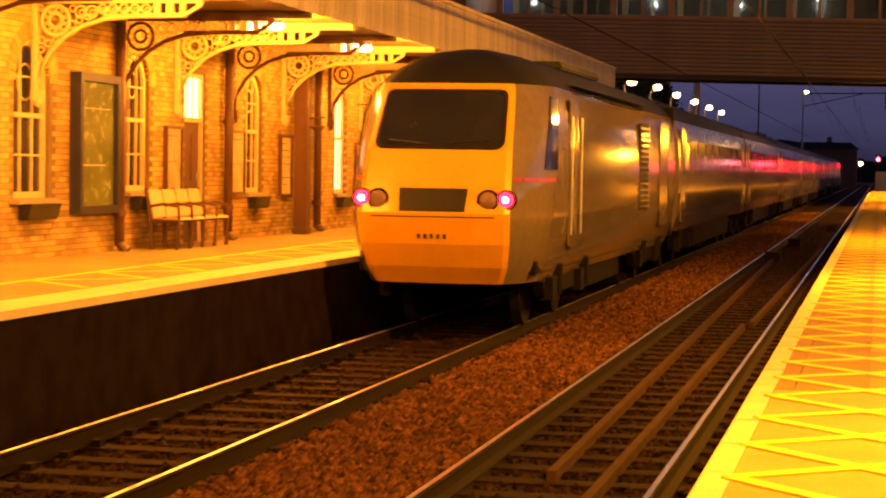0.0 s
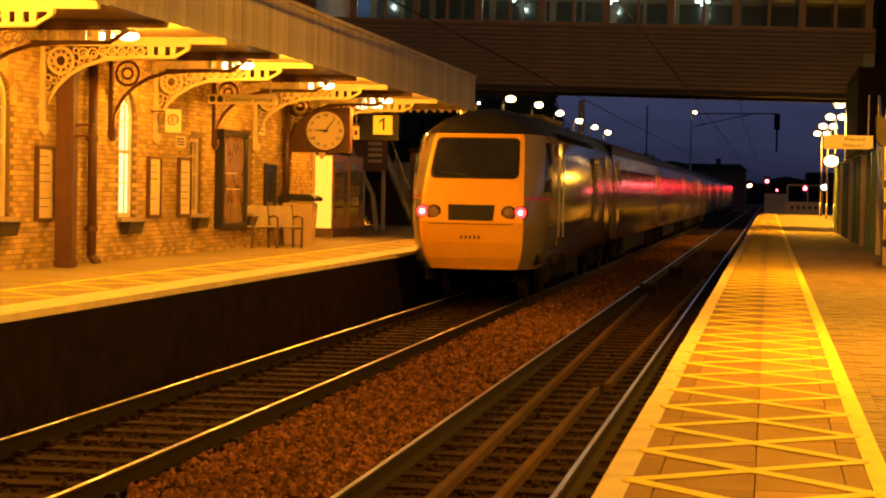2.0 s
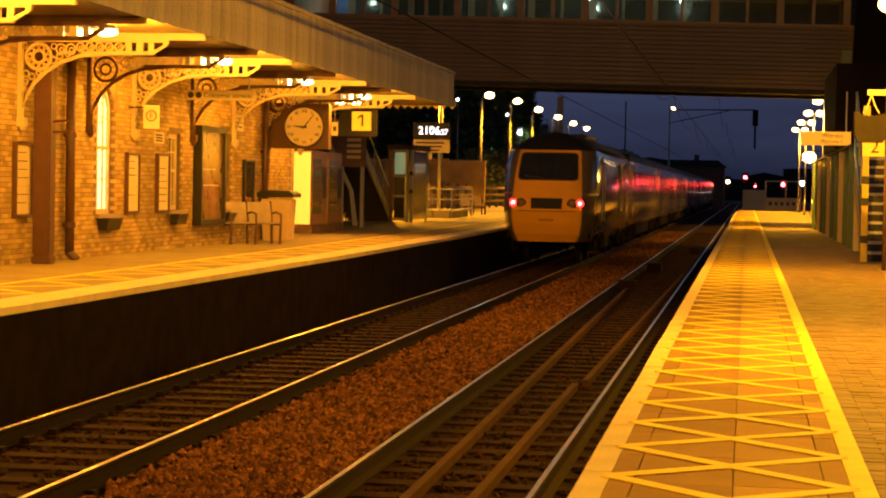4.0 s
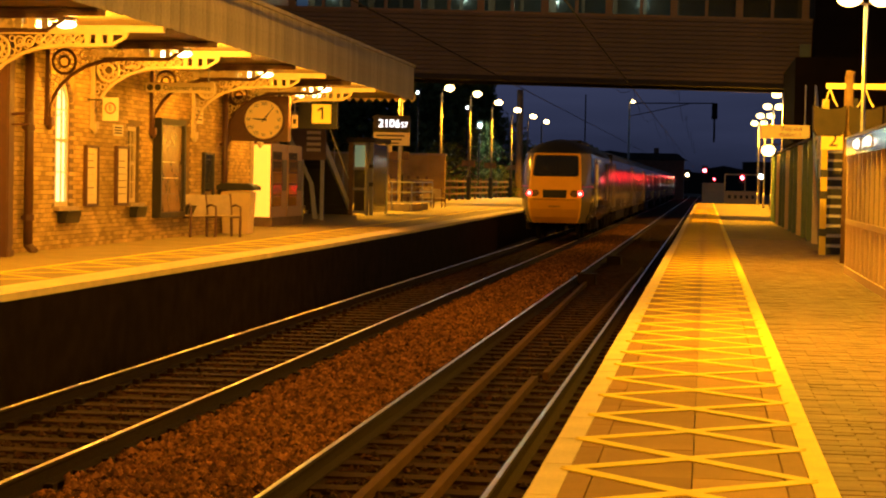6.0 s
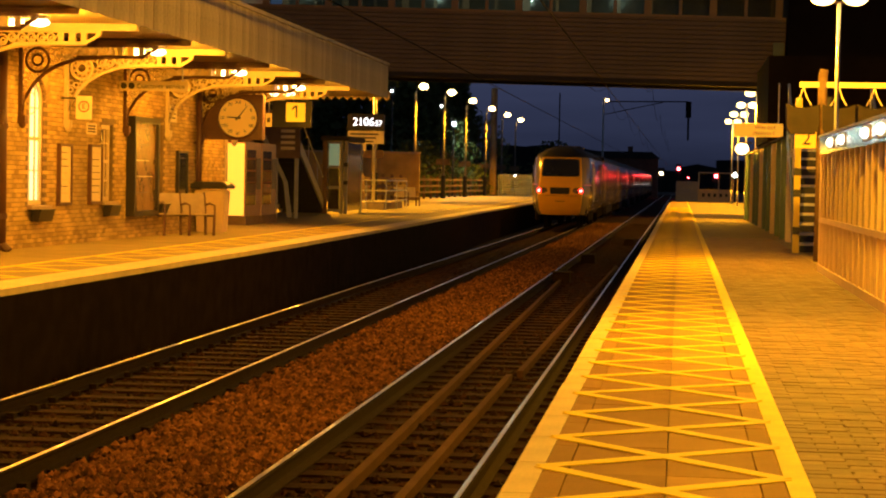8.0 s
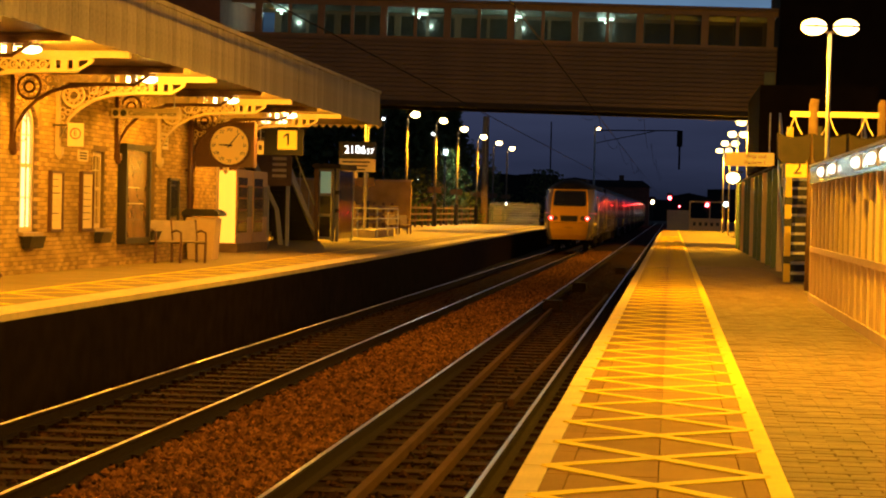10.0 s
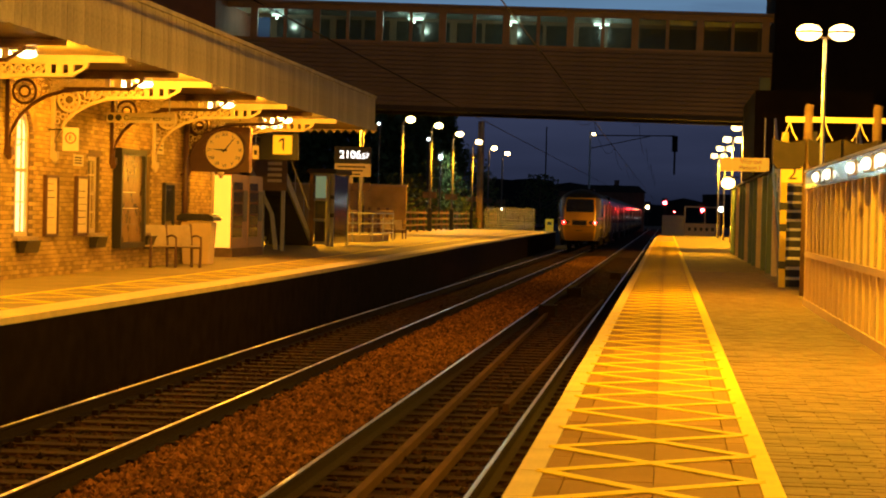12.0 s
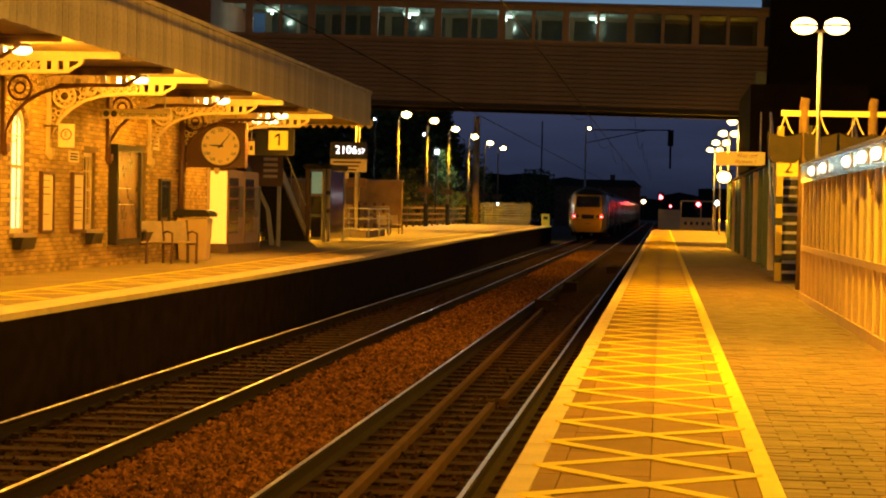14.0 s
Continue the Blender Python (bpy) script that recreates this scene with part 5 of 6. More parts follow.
es = thing("assembly_sign", "small cream sign with a red letter E disc", "sign", "", (-9.45, 33.4, 3.27))
b = B()
box(b, -0.14, 0.14, 0, 0.03, -0.2, 0.2)
part("board", b, M_SIGN, es)
b = B()
ring(b, (0, -0.002, 0.02), 0.088, 0.011, "y", 24, 6)
dsc = part("ring", b, M_REDINK, es, "red ring")
words("E", 0.13, (0, -0.012, 0.02), 0, M_REDINK, dsc)
b = B()
tube(b, [(-0.4, 0.015, 0.16), (0.14, 0.015, 0.16)], 0.015, 6)
part("arm", b, M_DARK, es)
for y, z, w, h in ((35.15, 2.95, 0.6, 0.2), (40.9, 3.42, 0.7, 0.35)):
    p_ = thing("wall_notice", "small cream notice screwed to the brick wall", "notice", "wall notices", (WALL + 0.004, y, z))
    b = B()
    box(b, 0, 0.02, -w / 2, w / 2, -h / 2, h / 2)
    nt = part("plate", b, M_SIGN, p_)
    for i in range(3):
        b = B()
        box(b, 0.018, 0.024, -w * 0.4, w * 0.35, h * (0.25 - 0.25 * i) - 0.015, h * (0.25 - 0.25 * i) + 0.015)
        part("print_bar", b, M_INK, nt)


def bench(at, turn, seats, label):
    bn = thing("platform_bench", label, "bench", "platform benches", at, turn)
    w = 0.56 * seats
    for i in range(seats):
        y = -w / 2 + 0.56 * i
        b = B()
        prism(b, [(0.12, 0.44), (0.52, 0.46), (0.55, 0.43), (0.52, 0.42), (0.12, 0.40)], y + 0.02, y + 0.54)
        part("seat", b, M_BENCH if turn else M_BEIGE, bn, "", 0.006)
        b = B()
        prism(b, [(0.10, 0.46), (0.14, 0.46), (0.05, 0.86), (0.01, 0.86)], y + 0.02, y + 0.54)
        part("backrest", b, M_BENCH if turn else M_BEIGE, bn, "", 0.006)
    for i in range(seats + 1):
        y = -w / 2 + 0.56 * i
        b = B()
        tube(b, [(0.02, y, 0.88), (0.10, y, 0.45), (0.12, y, 0.0)], 0.03, 8)
        tube(b, [(0.10, y, 0.41), (0.52, y, 0.41), (0.50, y, 0.0)], 0.03, 8)
        part("leg", b, M_MAROON, bn)
        b = B()
        tube(b, [(0.08, y, 0.62), (0.30, y, 0.66), (0.52, y, 0.62), (0.53, y, 0.43)], 0.022, 8)
        part("armrest", b, M_MAROON, bn)


bench((WALL + 0.16, 21.9, PZ), 0, 4, "metal platform bench with brown arm rests against the wall")
bench((-9.75, 40.2, PZ), -50, 3, "metal platform bench with brown arm rests by the litter bin")
bench((-11.9, 91.5, PZ), -60, 2, "dark metal bench far along the platform")

bin_ = thing("litter_bin", "cream litter bin with a wide black lid", "litter bin", "", (-9.45, 43.0, PZ))
b = B()
prism(b, [(-0.28, 0), (0.28, 0), (0.34, 0.92), (-0.34, 0.92)], -0.28, 0.28)
part("body", b, M_BEIGE, bin_, "", 0.02)
b = B()
prism(b, [(-0.42, 0.95), (0.42, 0.95), (0.42, 1.03), (0.3, 1.1), (-0.3, 1.1), (-0.42, 1.03)], -0.4, 0.4)
part("lid", b, M_DARK, bin_, "black lid", 0.015)

vm = thing("vending_machine", "tall vending machine with a bright lit side panel", "vending machine", "vending machines", (-10.48, 49.5, PZ))
b = B()
box(b, -0.30, 0.33, 0.02, 1.9, 0.22, 2.10)
part("cabinet", b, mat("vending_brown", (0.30, 0.17, 0.08), 0.4, 0, 0.2, 3), vm, "", 0.02)
b = B()
box(b, -0.32, 0.36, 0.0, 1.92, 0.0, 0.22)
part("plinth", b, M_WOOD, vm)
b = B()
box(b, -0.27, 0.30, 0.0, 0.018, 0.24, 2.06)
part("lit_panel", b, M_VENDLIT, vm, "glowing yellow panel")
b = B()
box(b, 0.33, 0.345, 0.15, 1.2, 0.5, 1.9)
gl = part("glass_front", b, M_PANE, vm)
for z in (0.75, 1.05, 1.35, 1.65):
    b = B()
    box(b, 0.345, 0.352, 0.18, 1.17, z, z + 0.05)
    part("shelf_edge", b, M_RED_BRICK, gl)
b = B()
box(b, 0.33, 0.35, 1.3, 1.8, 0.9, 1.7)
part("coin_panel", b, M_DARK, vm)
vm2 = copy_thing(vm, pose(-10.48, 51.45, PZ))
tagged(vm2, "second vending machine standing behind the first")
g = B()
box(g, -14.4, -11.2, 55.0, 55.3, PZ, 4.6)
structure("wall_recess", g, M_RED_BRICK, "dark wall behind the vending machines", category="wall")

# ---- lamps of the far platform ----
lp = thing("street_lamp", "slim pale lamp post with a glowing sodium lantern", "street lamp", "platform lamps", (-14.82, 117, PZ - 0.3))
b = B()
tube(b, [(0, 0, 0), (0, 0, 6.6)], 0.10, 10, 0.07)
part("post", b, M_POSTPAINT, lp, "", 0, True)
b = B()
tube(b, [(0, 0, 6.6), (0.06, 0, 6.85), (0.24, 0, 6.96)], 0.05, 8)
part("arm", b, M_STEEL, lp)
b = B()
dome(b, (0.46, 0, 6.97), 0.29, 0.24, 0.20, 16, 8)
part("lantern", b, M_BULB_FAR, lp, "glowing lantern", 0, True)
b = B()
box(b, -0.5, 0.4, -0.08, -0.02, 2.2, 2.6)
part("name_board", b, M_WOOD, lp)
b = B()
tube(b, [(0, 0, 0), (0, 0, 1.5)], 0.16, 10)
part("base_sleeve", b, M_DARK, lp)
# the last three posts are added, half hidden, only to light the platform
POSTS_Y = (117, 131.5, 145, 160, 174.5, 189, 95.5, 81.5, 69.5)
for i, y in enumerate(POSTS_Y):
    x = -14.82 if y > 100 else -13.9 if y > 90 else -15.6
    if i:
        copy_thing(lp, pose(x, y, PZ))
    if y < 165:
        lamp_light((x + 1.3, y, 7.45), POST_W if y > 75 else POST_W * 0.8, 0.1, cone=128 if y > 100 else 160)

# ---- hatched platform: twin lamps, shelter, signs ----
def twin_lamp(height, size):
    tw = thing("twin_lamp", "tall pole with two glowing flattened globe lamps", "street lamp", "twin lamps", (0, 0, PZ))
    b = B()
    tube(b, [(0, 0, 0), (0, 0, height - 0.14 * size)], 0.055 * size, 12, 0.045 * size)
    part("pole", b, M_STEEL, tw, "", 0, True)
    b = B()
    tube(b, [(0, 0, 0), (0, 0, 0.9)], 0.08 * size, 12)
    part("base_sleeve", b, M_STEEL, tw, "", 0, True)
    b = B()
    tube(b, [(-0.36 * size, 0, height - 0.02), (0, 0, height - 0.14 * size), (0.36 * size, 0, height - 0.02)], 0.035 * size, 8)
    part("arm", b, M_WOOD, tw)
    for x in (-0.36 * size, 0.36 * size):
        b = B()
        dome(b, (x, 0, height), 0.29 * size, 0.29 * size, 0.19 * size, 20, 10)
        gl_ = part("globe", b, M_BULB, tw, "glowing opal globe", 0, True)
        b = B()
        ring(b, (x, 0, height), 0.285 * size, 0.024 * size, "z", 24, 5)
        part("globe_band", b, M_MAROON, gl_)
    return tw


tn = twin_lamp(4.115, 0.67)
tn.matrix_basis = pose(3.02, 30.9, PZ)
for y in (16.3, 2.5, -11.5):
    copy_thing(tn, pose(3.02, y, PZ))
# lights stand off the globes, towards the track, to brighten the shelter front
for y in (30.9, 16.3, 2.5, -11.5):
    lamp_light((2.25, y, 4.95), TWIN_W, 0.05)
tf = twin_lamp(5.44, 0.84)
tf.matrix_basis = pose(4.08, 92.5, PZ)
for y in (106.5, 120.5, 134.5):
    copy_thing(tf, pose(4.08, y, PZ))
for y in (92.5, 106.5, 120.5, 134.5):
    lamp_light((3.60, y, 6.08), TWIN_W * 2.6, 0.06, cone=150)

sh = thing("waiting_shelter", "long beige panelled waiting shelter with glazed front", "shelter", "", (2.75, 17.6, PZ))
SL = 12.5
b = B()
for y in (0.0, SL - 0.3):
    box(b, 0.0, 1.12, y, y + 0.3, 0.0, 1.72)
box(b, 1.04, 1.12, 0.3, SL - 0.3, 0.0, 1.72)
part("end_wall", b, M_BEIGE, sh)
b = B()
box(b, 0.02, 0.06, 0.02, SL - 0.02, 0.05, 0.74)
low = part("lower_panel", b, M_BEIGE, sh)
b = B()
prism(b, [(0.0, -0.03), (0.010, -0.02), (0.010, 0.02), (0.0, 0.03)], 0.06, 0.72, "z")
rib = mesh_of("rib", b, M_BEIGE)
for i in range(60):
    o = new("rib", rib)
    o.parent = low
    o.matrix_basis = pose(0.02, 0.25 + 0.203 * i, 0, 0, 0, 180)
b = B()
box(b, -0.01, 0.08, 0.0, SL, 0.73, 0.80)
part("mid_rail", b, M_BEIGE, sh)
b = B()
box(b, -0.014, 0.075, 0.0, SL, 0.0, 0.11)
part("bottom_rail", b, M_BEIGE, sh)
for i in range(18):
    y = 0.04 + i * (SL - 0.12) / 17
    b = B()
    box(b, -0.006, 0.07, y - 0.04, y + 0.05, 0.0, 1.73)
    part("mullion", b, M_BEIGE, sh)
    if i < 17:
        b = B()
        box(b, 0.03, 0.042, y + 0.05, y - 0.04 + (SL - 0.12) / 17, 0.80, 1.73)
        part("pane", b, M_PANE, sh)
b = B()
box(b, -0.02, 1.15, -0.1, SL + 0.04, 1.72, 1.97)
part("fascia", b, mat("shelter_fascia", (0.22, 0.20, 0.17), 0.12, 0, 0.1, 2), sh, "glossy grey fascia", 0.01)
b = B()
box(b, -0.04, 1.17, -0.14, SL + 0.06, 1.97, 2.0)
part("roof", b, M_GREY, sh)

M_PLANTER = mat("planter_liner", (0.020, 0.012, 0.007), 0.8, 0, 0.35, 6, 0.4)
M_REFLECTION = glow("fascia_reflection_glow", (1.0, 0.93, 0.76), 3.0)
# no lamps here: glowing blobs added for lamps mirrored in the glossy fascia
for i, y in enumerate((27.67, 25.76, 22.5, 20.76, 19.4)):
    st_ = thing("shelter_lamp", "white glowing blob in place of a lamp reflected in the fascia", "lamp", "shelter lamps", (2.728, y, PZ + 1.85))
    b = B()
    box(b, -0.012, 0.006, -0.42, 0.42, -0.085, 0.085)
    part("backplate", b, M_GREY, st_)
    b = B()
    dome(b, (-0.02, 0, 0), 0.05, 0.36, 0.062, 14, 8)
    part("glowing_bowl", b, M_REFLECTION, st_, "glowing white blob, a painted reflection", 0, True)
rack = thing("basket_rack", "brown posts with a cream bar carrying three hanging planters", "planter rack", "", (0, 34.0, PZ))
for x in (3.02, 4.15):
    b = B()
    tube(b, [(x, 0, 0), (x, 0, 3.1), (x + 0.02, 0, 3.2)], 0.085, 12, 0.075)
    part("post", b, M_WOOD, rack, "", 0, True)
b = B()
box(b, 2.64, 4.6, -0.05, 0.05, 2.9, 2.99)
part("bar", b, M_SIGN, rack)
for x in (2.70, 3.28, 3.86, 4.42):
    b = B()
    prism(b, [(x - 0.27, 2.62), (x - 0.26, 2.22), (x - 0.2, 2.12), (x + 0.2, 2.12), (x + 0.26, 2.22), (x + 0.27, 2.62), (x + 0.15, 2.57), (x, 2.55), (x - 0.15, 2.57)], -0.22, 0.22)
    pl = part("planter", b, M_PLANTER, rack)
    for s in (-1, 1):
        b = B()
        tube(b, [(x, -0.1, 2.9), (x + s * 0.06, -0.12, 2.72), (x + s * 0.13, -0.14, 2.6)], 0.014, 6)
        part("hanger", b, M_SIGN, pl)
sg = thing("platform_sign", "yellow number two sign on a banded column", "sign", "platform number signs", (2.99, 38.0, PZ))
b = B()
box(b, -0.19, 0.21, -0.03, 0.0, 1.96, 2.31)
pn = part("panel", b, M_BOXSIGN, sg, "yellow panel")
words("2", 0.34, (0.03, -0.036, 2.13), 0, M_INK, pn)
b = B()
box(b, -0.18, -0.06, 0.0, 0.12, 0.0, 2.9)
col = part("column", b, M_SIGNLIT, sg, "yellow column")
for z in (0.35, 1.05, 1.45):
    b = B()
    box(b, -0.19, -0.05, -0.01, 0.13, z, z + 0.14)
    part("band", b, M_DARK, col)
bc = thing("banded_post", "black and yellow banded post by the stairs", "post", "", (3.36, 37.5, PZ))
b = B()
box(b, -0.06, 0.06, -0.06, 0.06, 0, 2.9)
c_ = part("post", b, M_DARK, bc)
for z in (0.85, 1.3):
    b = B()
    box(b, -0.065, 0.065, -0.065, 0.065, z, z + 0.16)
    part("band", b, M_SIGNLIT, c_)
wo = thing("hanging_sign", "cream hanging sign with way out and platform lines", "sign", "", (2.66, 52.0, 3.58))
b = B()
box(b, -0.61, 0.62, 0, 0.09, -0.17, 0.17)
bd = part("board", b, M_SIGNGLOW, wo, "", 0.01)
words("Way out", 0.15, (0.16, -0.006, 0.075), 0, M_INK, bd)
words("Platform 1", 0.13, (0.14, -0.006, -0.085), 0, M_INK, bd)
b = B()
tube(b, [(0.5, 0.045, 0.17), (0.5, 0.045, 1.2)], 0.02, 6)
part("hanger", b, M_STEEL, wo)

# low building along the hatched platform
bl = thing("platform_building", "low platform building with green posts and cream panels", "building", "", (3.05, 42.0, PZ))
b = B()
box(b, 0.25, 3.5, 5.2, 33, 0, 2.35)
part("wall", b, M_BEIGE, bl)
b = B()
box(b, -0.05, 3.6, 5.0, 33.2, 2.35, 2.4)
part("roof", b, M_ROOF, bl)
for i in range(13):
    y = 0.6 + 2.6 * i
    b = B()
    box(b, 0.0, 0.2, y, y + 0.2, 0.0, 2.35 if y > 5 else 2.9)
    part("post", b, M_GREEN if i % 3 != 1 else M_CREAM, bl)
    if i > 2:
        b = B()
        box(b, 0.22, 0.25, y + 0.5, y + 2.2, 0.9, 2.2)
        part("window", b, M_GLASS, bl)
wl_ = thing("wall_lantern", "bright sodium lantern on the platform building", "lamp", "", (2.85, 72.0, 3.45))
b = B()
dome(b, (0, 0, 0), 0.24, 0.2, 0.20, 14, 8)
part("globe", b, M_BULB, wl_, "glowing globe", 0, True)
b = B()
box(b, -0.03, 0.35, -0.03, 0.03, 0.18, 0.24)
part("arm", b, M_DARK, wl_)
lamp_light((2.2, 72.0, 3.4), 900, 0.05)

# fence and gates at the platform's end
fe = thing("mesh_fence", "pale mesh fence and gate closing the platform end", "fence", "", (0, 148.0, PZ))
b = B()
box(b, 0.4, 2.0, 0, 0.04, 0, 1.45)
part("panel", b, M_GREY, fe)
b = B()
box(b, 2.0, 4.6, 0, 0.05, 0, 0.9)
part("board", b, M_BEIGE, fe)
b = B()
for x in (2.05, 3.5, 4.55):
    tube(b, [(x, 0, 0), (x, 0, 2.1)], 0.05, 6)
tube(b, [(2.05, 0, 2.1), (4.55, 0, 2.1)], 0.05, 6)
part("frame", b, M_BEIGE, fe)
for i in range(5):
    b = B()
    box(b, 2.3 + 0.42 * i, 2.5 + 0.42 * i, -0.02, 0.0, 0.35, 0.6)
    part("bar_lettering", b, M_INK, fe)

# ---- beyond: fences, masts, signals, trees, hills ----
fn = thing("post_and_rail_fence", "dark timber fence along the back of the platform", "fence", "", (-15.2, 100, PZ))
for i in range(26):
    b = B()
    box(b, -0.07, 0.07, 3.5 * i - 0.07, 3.5 * i + 0.07, 0, 1.45)
    part("post", b, M_WOOD, fn)
for z in (0.35, 0.75, 1.15):
    b = B()
    box(b, 0.07, 0.11, 0, 88, z, z + 0.14)
    part("rail", b, M_WOOD, fn)
mf = thing("mesh_fence", "pale mesh fence at the far end of the platform", "fence", "", (-12.0, 165, PZ))
b = B()
for i in range(26):
    box(b, -2.2 + 0.16 * i, -2.16 + 0.16 * i, 0, 0.03, 0, 1.8)
for i in range(9):
    box(b, -2.2, 2.0, 0.03, 0.05, 0.2 * i, 0.2 * i + 0.03)
part("mesh", b, M_GREY, mf)
ym = thing("marker_sign", "small yellow marker board at the platform end", "sign", "", (-8.35, 156.5, PZ))
b = B()
box(b, -0.32, 0.32, 0.0, 0.05, 0.0, 0.95)
yb_ = part("board", b, M_SIGNLIT, ym, "", 0.01)
b = B()
box(b, -0.16, 0.16, -0.006, 0.0, 0.5, 0.72)
part("print_bar", b, M_INK, yb_)
lw = thing("low_wall", "low orange-lit brick wall behind the platform", "wall", "", (-22.4, 96, PZ - 0.5))
b = B()
box(b, 0, 8.0, 20, 20.3, 0, 3.2)
part("wall", b, M_BRICK, lw)
b = B()
box(b, -0.05, 8.05, 19.95, 20.35, 3.2, 3.32)
part("wall_cap", b, M_STONE, lw)
rl = thing("ramp_railing", "galvanised railing round the ramp beside the lift", "railing", "", (-12.5, 79.0, PZ))
b = B()
for z in (0.35, 0.75, 1.15):
    tube(b, [(0, 0, z), (1.6, 0, z), (1.6, 6, z)], 0.03, 6)
for x, y in ((0, 0), (0.8, 0), (1.6, 0), (1.6, 3), (1.6, 6)):
    tube(b, [(x, y, 0), (x, y, 1.15)], 0.03, 6)
part("rail", b, M_STEEL, rl)
b = B()
box(b, 0.0, 1.5, 0.1, 5.5, 0, 0.28)
part("ramp_slab", b, M_STONE, rl)

def mast(x, y, h, r, m_, label, arm=None):
    ms = thing("line_mast", label, "mast", "overhead line masts", (x, y, -0.4))
    b = B()
    tube(b, [(0, 0, 0), (0, 0, h)], r, 8, r * 0.8)
    part("post", b, m_, ms)
    if arm:
        b = B()
        tube(b, [(0, 0, h - 0.4), (arm, 0, h - 0.3)], 0.07, 6)
        tube(b, [(0, 0, h - 1.8), (arm * 0.7, 0, h - 0.4)], 0.05, 6)
        part("arm", b, M_UNDER, ms)
        b = B()
        box(b, arm - 0.3, arm + 0.3, -0.2, 0.2, h - 2.0, h - 0.3)
        tube(b, [(arm, 0, h - 2.0), (arm, 0, h - 4.4)], 0.12, 6)
        part("insulator_gear", b, M_UNDER, ms)
    return ms


mast(-14.75, 166, 10.2, 0.32, M_WOOD, "broad brown overhead line mast behind the platform")
mast(-7.6, 215, 11.6, 0.12, M_STEEL, "slim overhead line mast with a long cantilever arm", 9.0)
mast(-15, 260, 14.0, 0.10, M_UNDER, "dark lattice radio mast in the distance")
ml = thing("mast_lamp", "small lamp at the head of a slim mast", "lamp", "", (-7.2, 214, 10.9))
b = B()
dome(b, (0, 0, 0), 0.22, 0.22, 0.16, 10, 6)
part("globe", b, M_BULB_FAR, ml)
b = B()
tube(b, [(-0.4, 1, -0.2), (0, 0, 0.1)], 0.04, 6)
part("arm", b, M_STEEL, ml)

wires = thing("overhead_wires", "dark overhead contact wires above both tracks", "cable", "", (0, 0, 0))
for x in (FAR_X, NEAR_X):
    for z0, sag in ((4.95, 0.0), (5.9, 0.35)):
        b = B()
        if z0 > 5:
            tube(b, [(x, y, z0 + 3.4 - sag * 4 * (1 - ((y - 90) % 60 / 30 - 1) ** 2)) for y in range(90, 391, 10)], 0.016, 4)
        else:
            tube(b, [(x, 10, z0), (x, 390, z0 + 0.3)], 0.014, 4)
        part("wire", b, M_UNDER, wires)

def dot(name, label, at, r, m_, cat="signal"):
    s = thing(name, label, cat, "", at)
    b = B()
    dome(b, (0, -0.2, 0), r, 0.05, r, 12, 6)
    part("lens", b, m_, s, "", 0, True)
    b = B()
    box(b, -r * 1.8, r * 1.8, -0.15, 0.15, -r * 3, r * 3)
    part("housing", b, M_DARK, s)
    b = B()
    tube(b, [(0, 0.1, -r * 3), (0, 0.1, -at[2] - 0.4)], 0.07, 6)
    part("post", b, M_DARK, s)


dot("rail_signal", "red railway signal shining in the distance", (0.4, 330, 4.6), 0.26, M_RED)
dot("rail_signal", "small red railway signal low beside the line", (2.0, 330, 3.2), 0.12, M_RED)
dot("yard_lamp", "warm lamp far along the line", (-2.5, 340, 3.9), 0.30, M_AMBER, "lamp")
dot("yard_lamp", "small cold lamp far along the line", (0.6, 345, 2.1), 0.16, M_COLD, "lamp")
dot("rail_signal", "red lamp behind the platform end gate", (4.2, 200, 3.0), 0.17, M_RED)
dot("yard_lamp", "cold white lamps beyond the platform end", (5.2, 170, 3.0), 0.22, M_COLD, "lamp")
for at in ((-17.22, 150, 7.66), (-16.2, 149.2, 6.35), (-21.0, 150, 8.75)):
    dot("yard_lamp", "small cold white lamp among the trees", at, 0.10, M_COLD, "lamp")
lamp_light((-16.0, 149.0, 6.3), 1500, 0.1, (0.7, 1.0, 0.9))
dot("rail_signal", "white lit marker on the far platform", (-13.7, 176, 2.6), 0.11, M_COLD)


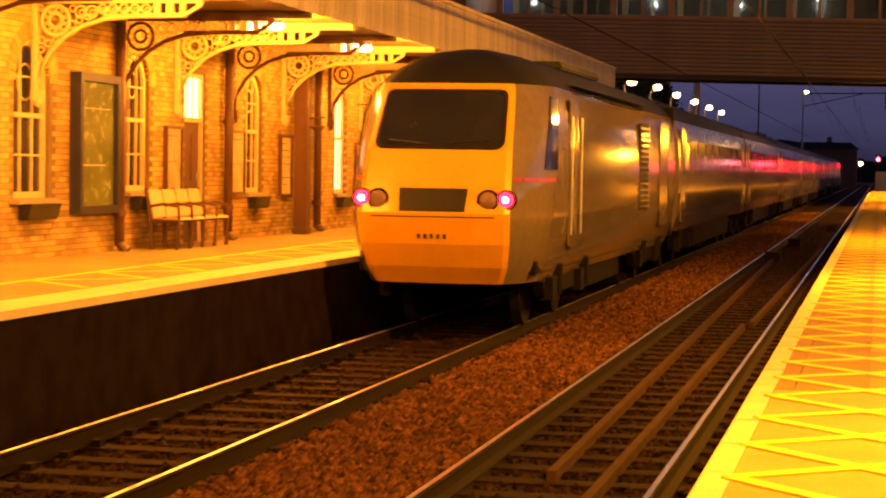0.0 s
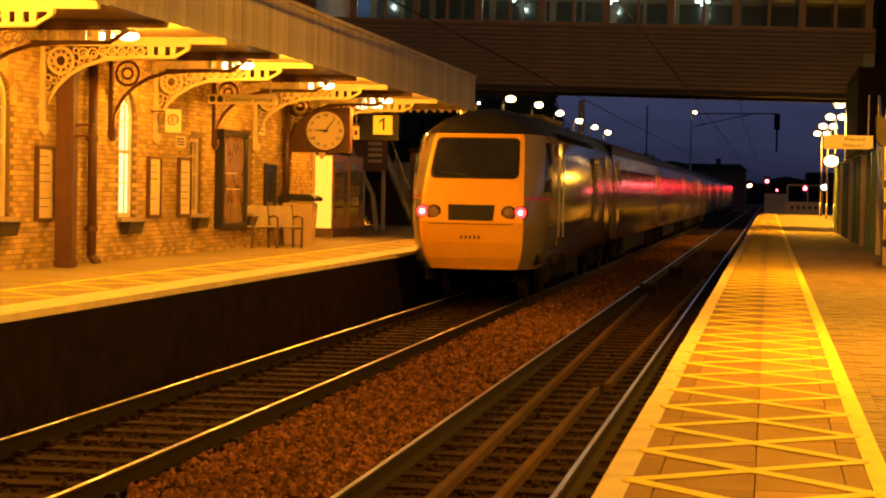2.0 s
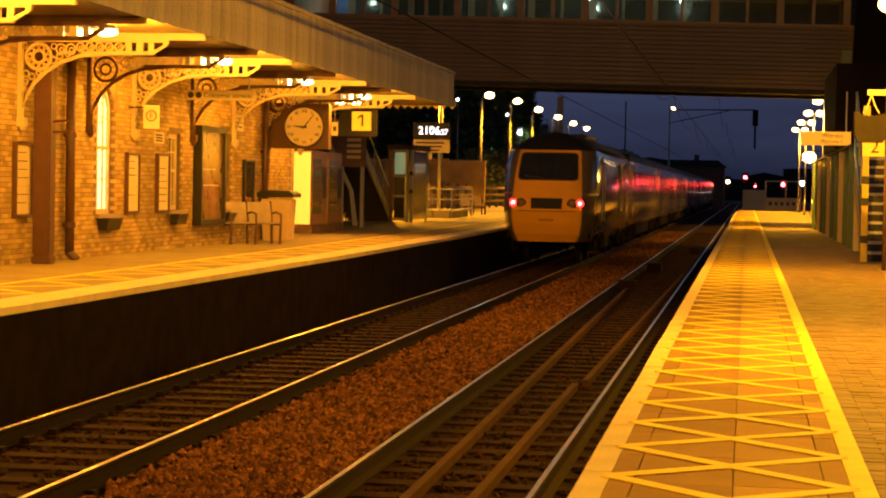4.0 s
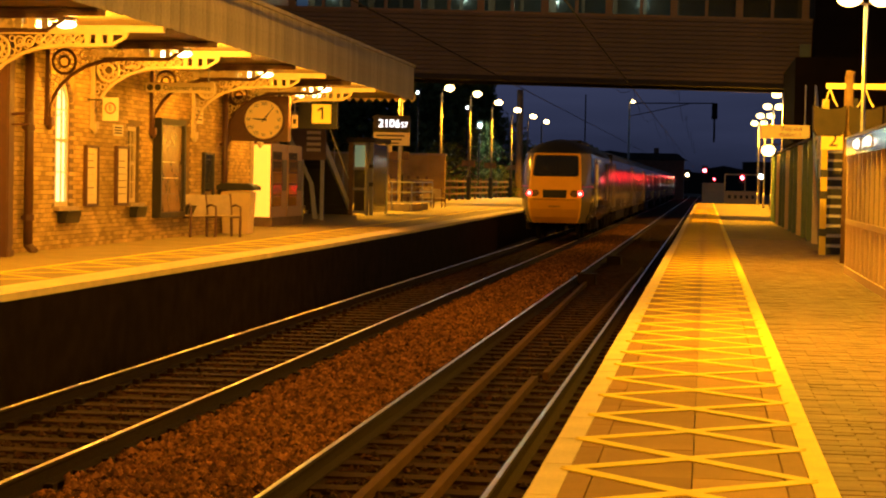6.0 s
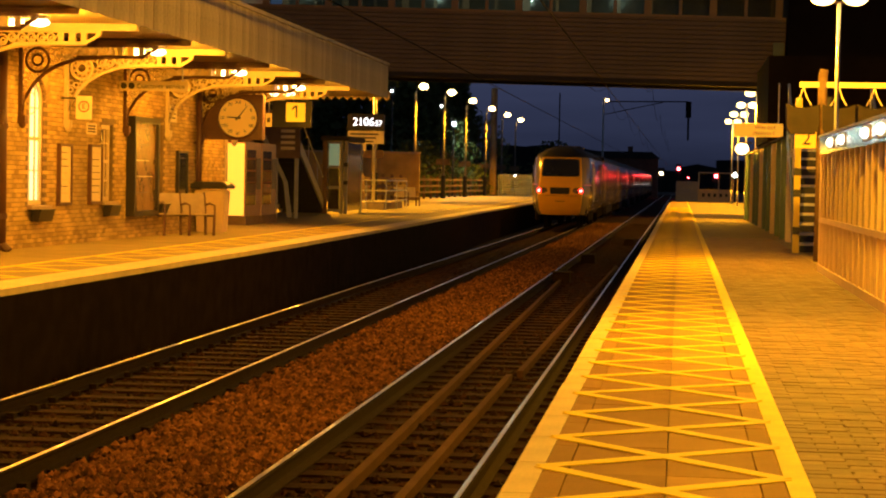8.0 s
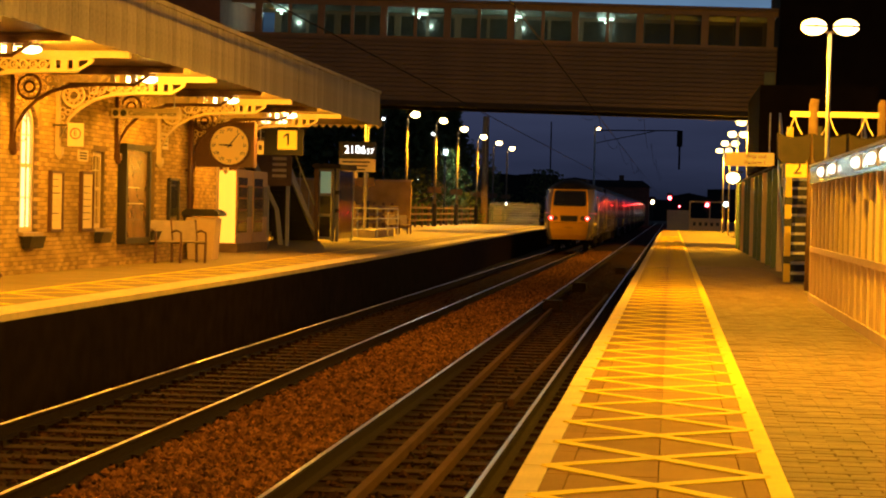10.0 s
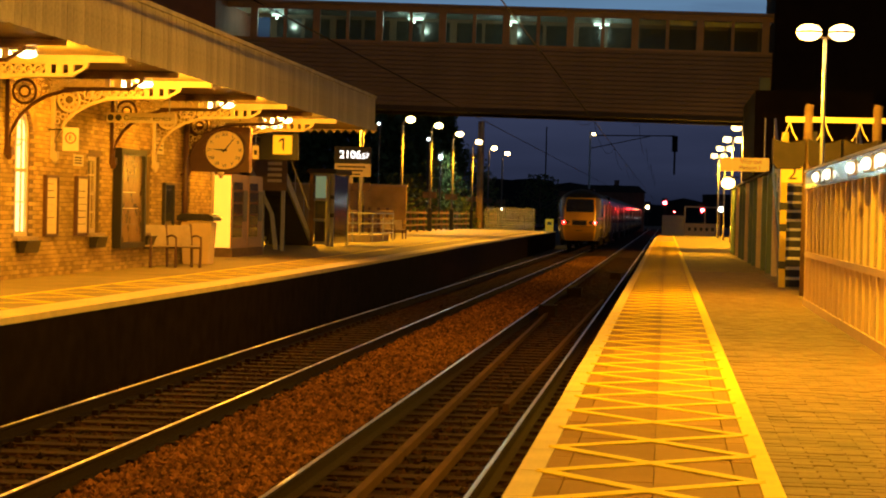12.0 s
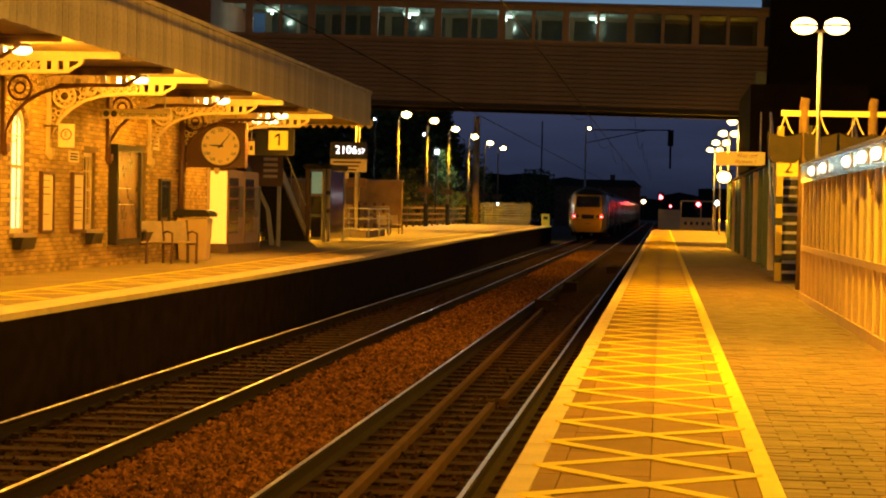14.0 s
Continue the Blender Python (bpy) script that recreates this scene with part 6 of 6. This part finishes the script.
def tree(at, h, w, seed, label, leaves=1500, big=1.0):
    tr = thing("tree", label, "tree", "trees", at)
    rr = random.Random(seed)
    b = B()
    tube(b, [(0, 0, 0), (0.1, 0, h * 0.3), (-0.05, 0.1, h * 0.6), (0.1, 0, h * 0.85)], 0.16, 8, 0.04)
    for i in range(9):
        a, z = rr.uniform(0, 6.28), h * rr.uniform(0.3, 0.7)
        tube(b, [(0, 0, z), (math.cos(a) * w * 0.4, math.sin(a) * w * 0.4, z + h * 0.18)], 0.06, 5, 0.02)
    part("trunk", b, M_WOOD, tr)
    vs, fc = [], []
    for i in range(leaves):
        a, u = rr.uniform(0, 6.28), rr.random() ** 0.5
        z = rr.uniform(0.18, 1.0)
        rad = w * 0.5 * u * (1.15 - abs(z - 0.5) * 1.3) * rr.uniform(0.7, 1.15)
        p = Vector((rad * math.cos(a), rad * math.sin(a), h * z))
        s = rr.uniform(0.08, 0.2) * big
        d1 = Vector((rr.uniform(-1, 1), rr.uniform(-1, 1), rr.uniform(-1, 1))) * s
        d2 = Vector((rr.uniform(-1, 1), rr.uniform(-1, 1), rr.uniform(-1, 1))) * s
        k_ = len(vs)
        vs += [p - d1, p + d2, p + d1, p - d2]
        fc.append((k_, k_ + 1, k_ + 2, k_ + 3))
    me_ = bpy.data.meshes.new("crown")
    me_.from_pydata([tuple(v) for v in vs], [], fc)
    me_.materials.append(M_LEAF)
    o_ = new("crown", me_)
    o_.parent = tr


for i, (x, y, h, w) in enumerate(((-17.5, 138, 4.6, 4.5), (-16.7, 153, 6.4, 4.2), (-16.8, 165, 3.2, 4.2), (-17.0, 190, 6.0, 5.0), (-20, 205, 8.5, 6.5), (-24, 230, 10, 8), (-15, 250, 7, 7))):
    tree((x, y, -0.42), h + 0.6, w, i + 5, "leafy shrub behind the platform fence" if h < 5 else "dark leafy tree beyond the platform")
for i, (x, y, h, w) in enumerate(((-37.5, 204, 16, 11), (-32, 208, 17, 11), (-27, 203, 16.5, 9), (-23.6, 210, 14, 6), (-42, 212, 17, 12), (-47, 206, 16, 12))):
    tree((x, y, -0.42), h, w, i + 40, "tall dense dark tree beyond the platform", 5200, 2.4)
g = B()
for i in range(40):
    x = -240 + 12 * i
    hgt = 9 + 4 * math.sin(i * 0.9) + random.uniform(-1.5, 1.5)
    prism(g, [(x, -0.5), (x + 12.2, -0.5), (x + 12.2, hgt), (x + 6, hgt + random.uniform(0, 2)), (x, hgt)], 640, 650)
structure("backdrop_hills", g, M_FAR, "dark wooded skyline in the distance", category="backdrop")
ho = thing("house", "dark house silhouette beyond the line", "house", "", (-17, 330, -0.4))
b = B()
box(b, 0, 14, 0, 8, 0, 6.6)
part("wall", b, M_RED_BRICK, ho)
b = B()
prism(b, [(-0.4, 6.6), (14.4, 6.6), (13.0, 7.7), (1.0, 7.7)], -0.3, 8.3)
rf = part("roof", b, M_ROOF, ho)
b = B()
box(b, 9, 9.8, 3, 4, 6.5, 8.6)
part("chimney", b, M_RED_BRICK, rf)

# ---- what moves ----


def motions():
    rows = [(0.0, 18.3), (0.5, 23.3), (1.0, 28.3), (1.5, 32.9), (2.0, 37.7), (2.5, 42.4), (5.0, 65.5), (6.5, 79.0), (7.5, 87.4), (9.0, 96.5), (11.5, 117.5), (12.5, 126.5), (14.0, 140.5)]
    drift = [(0.0, 0.0), (0.5, 0.0), (1.0, 0.0), (1.5, 0.0), (2.0, 0.0), (2.5, 0.0), (5.0, 0.0), (6.5, 0.0), (7.5, 0.1), (9.0, 0.32), (11.5, 0.33), (12.5, 0.36), (14.0, 0.40)]
    for i, car in enumerate(TRAIN):
        off = 0 if i == 0 else LONG + 0.65 + 23.0 * (i - 1)
        walk(car, [(t, pose(FAR_X + d, y + off, 0)) for (t, y), (_, d) in zip(rows, drift)])


motions()
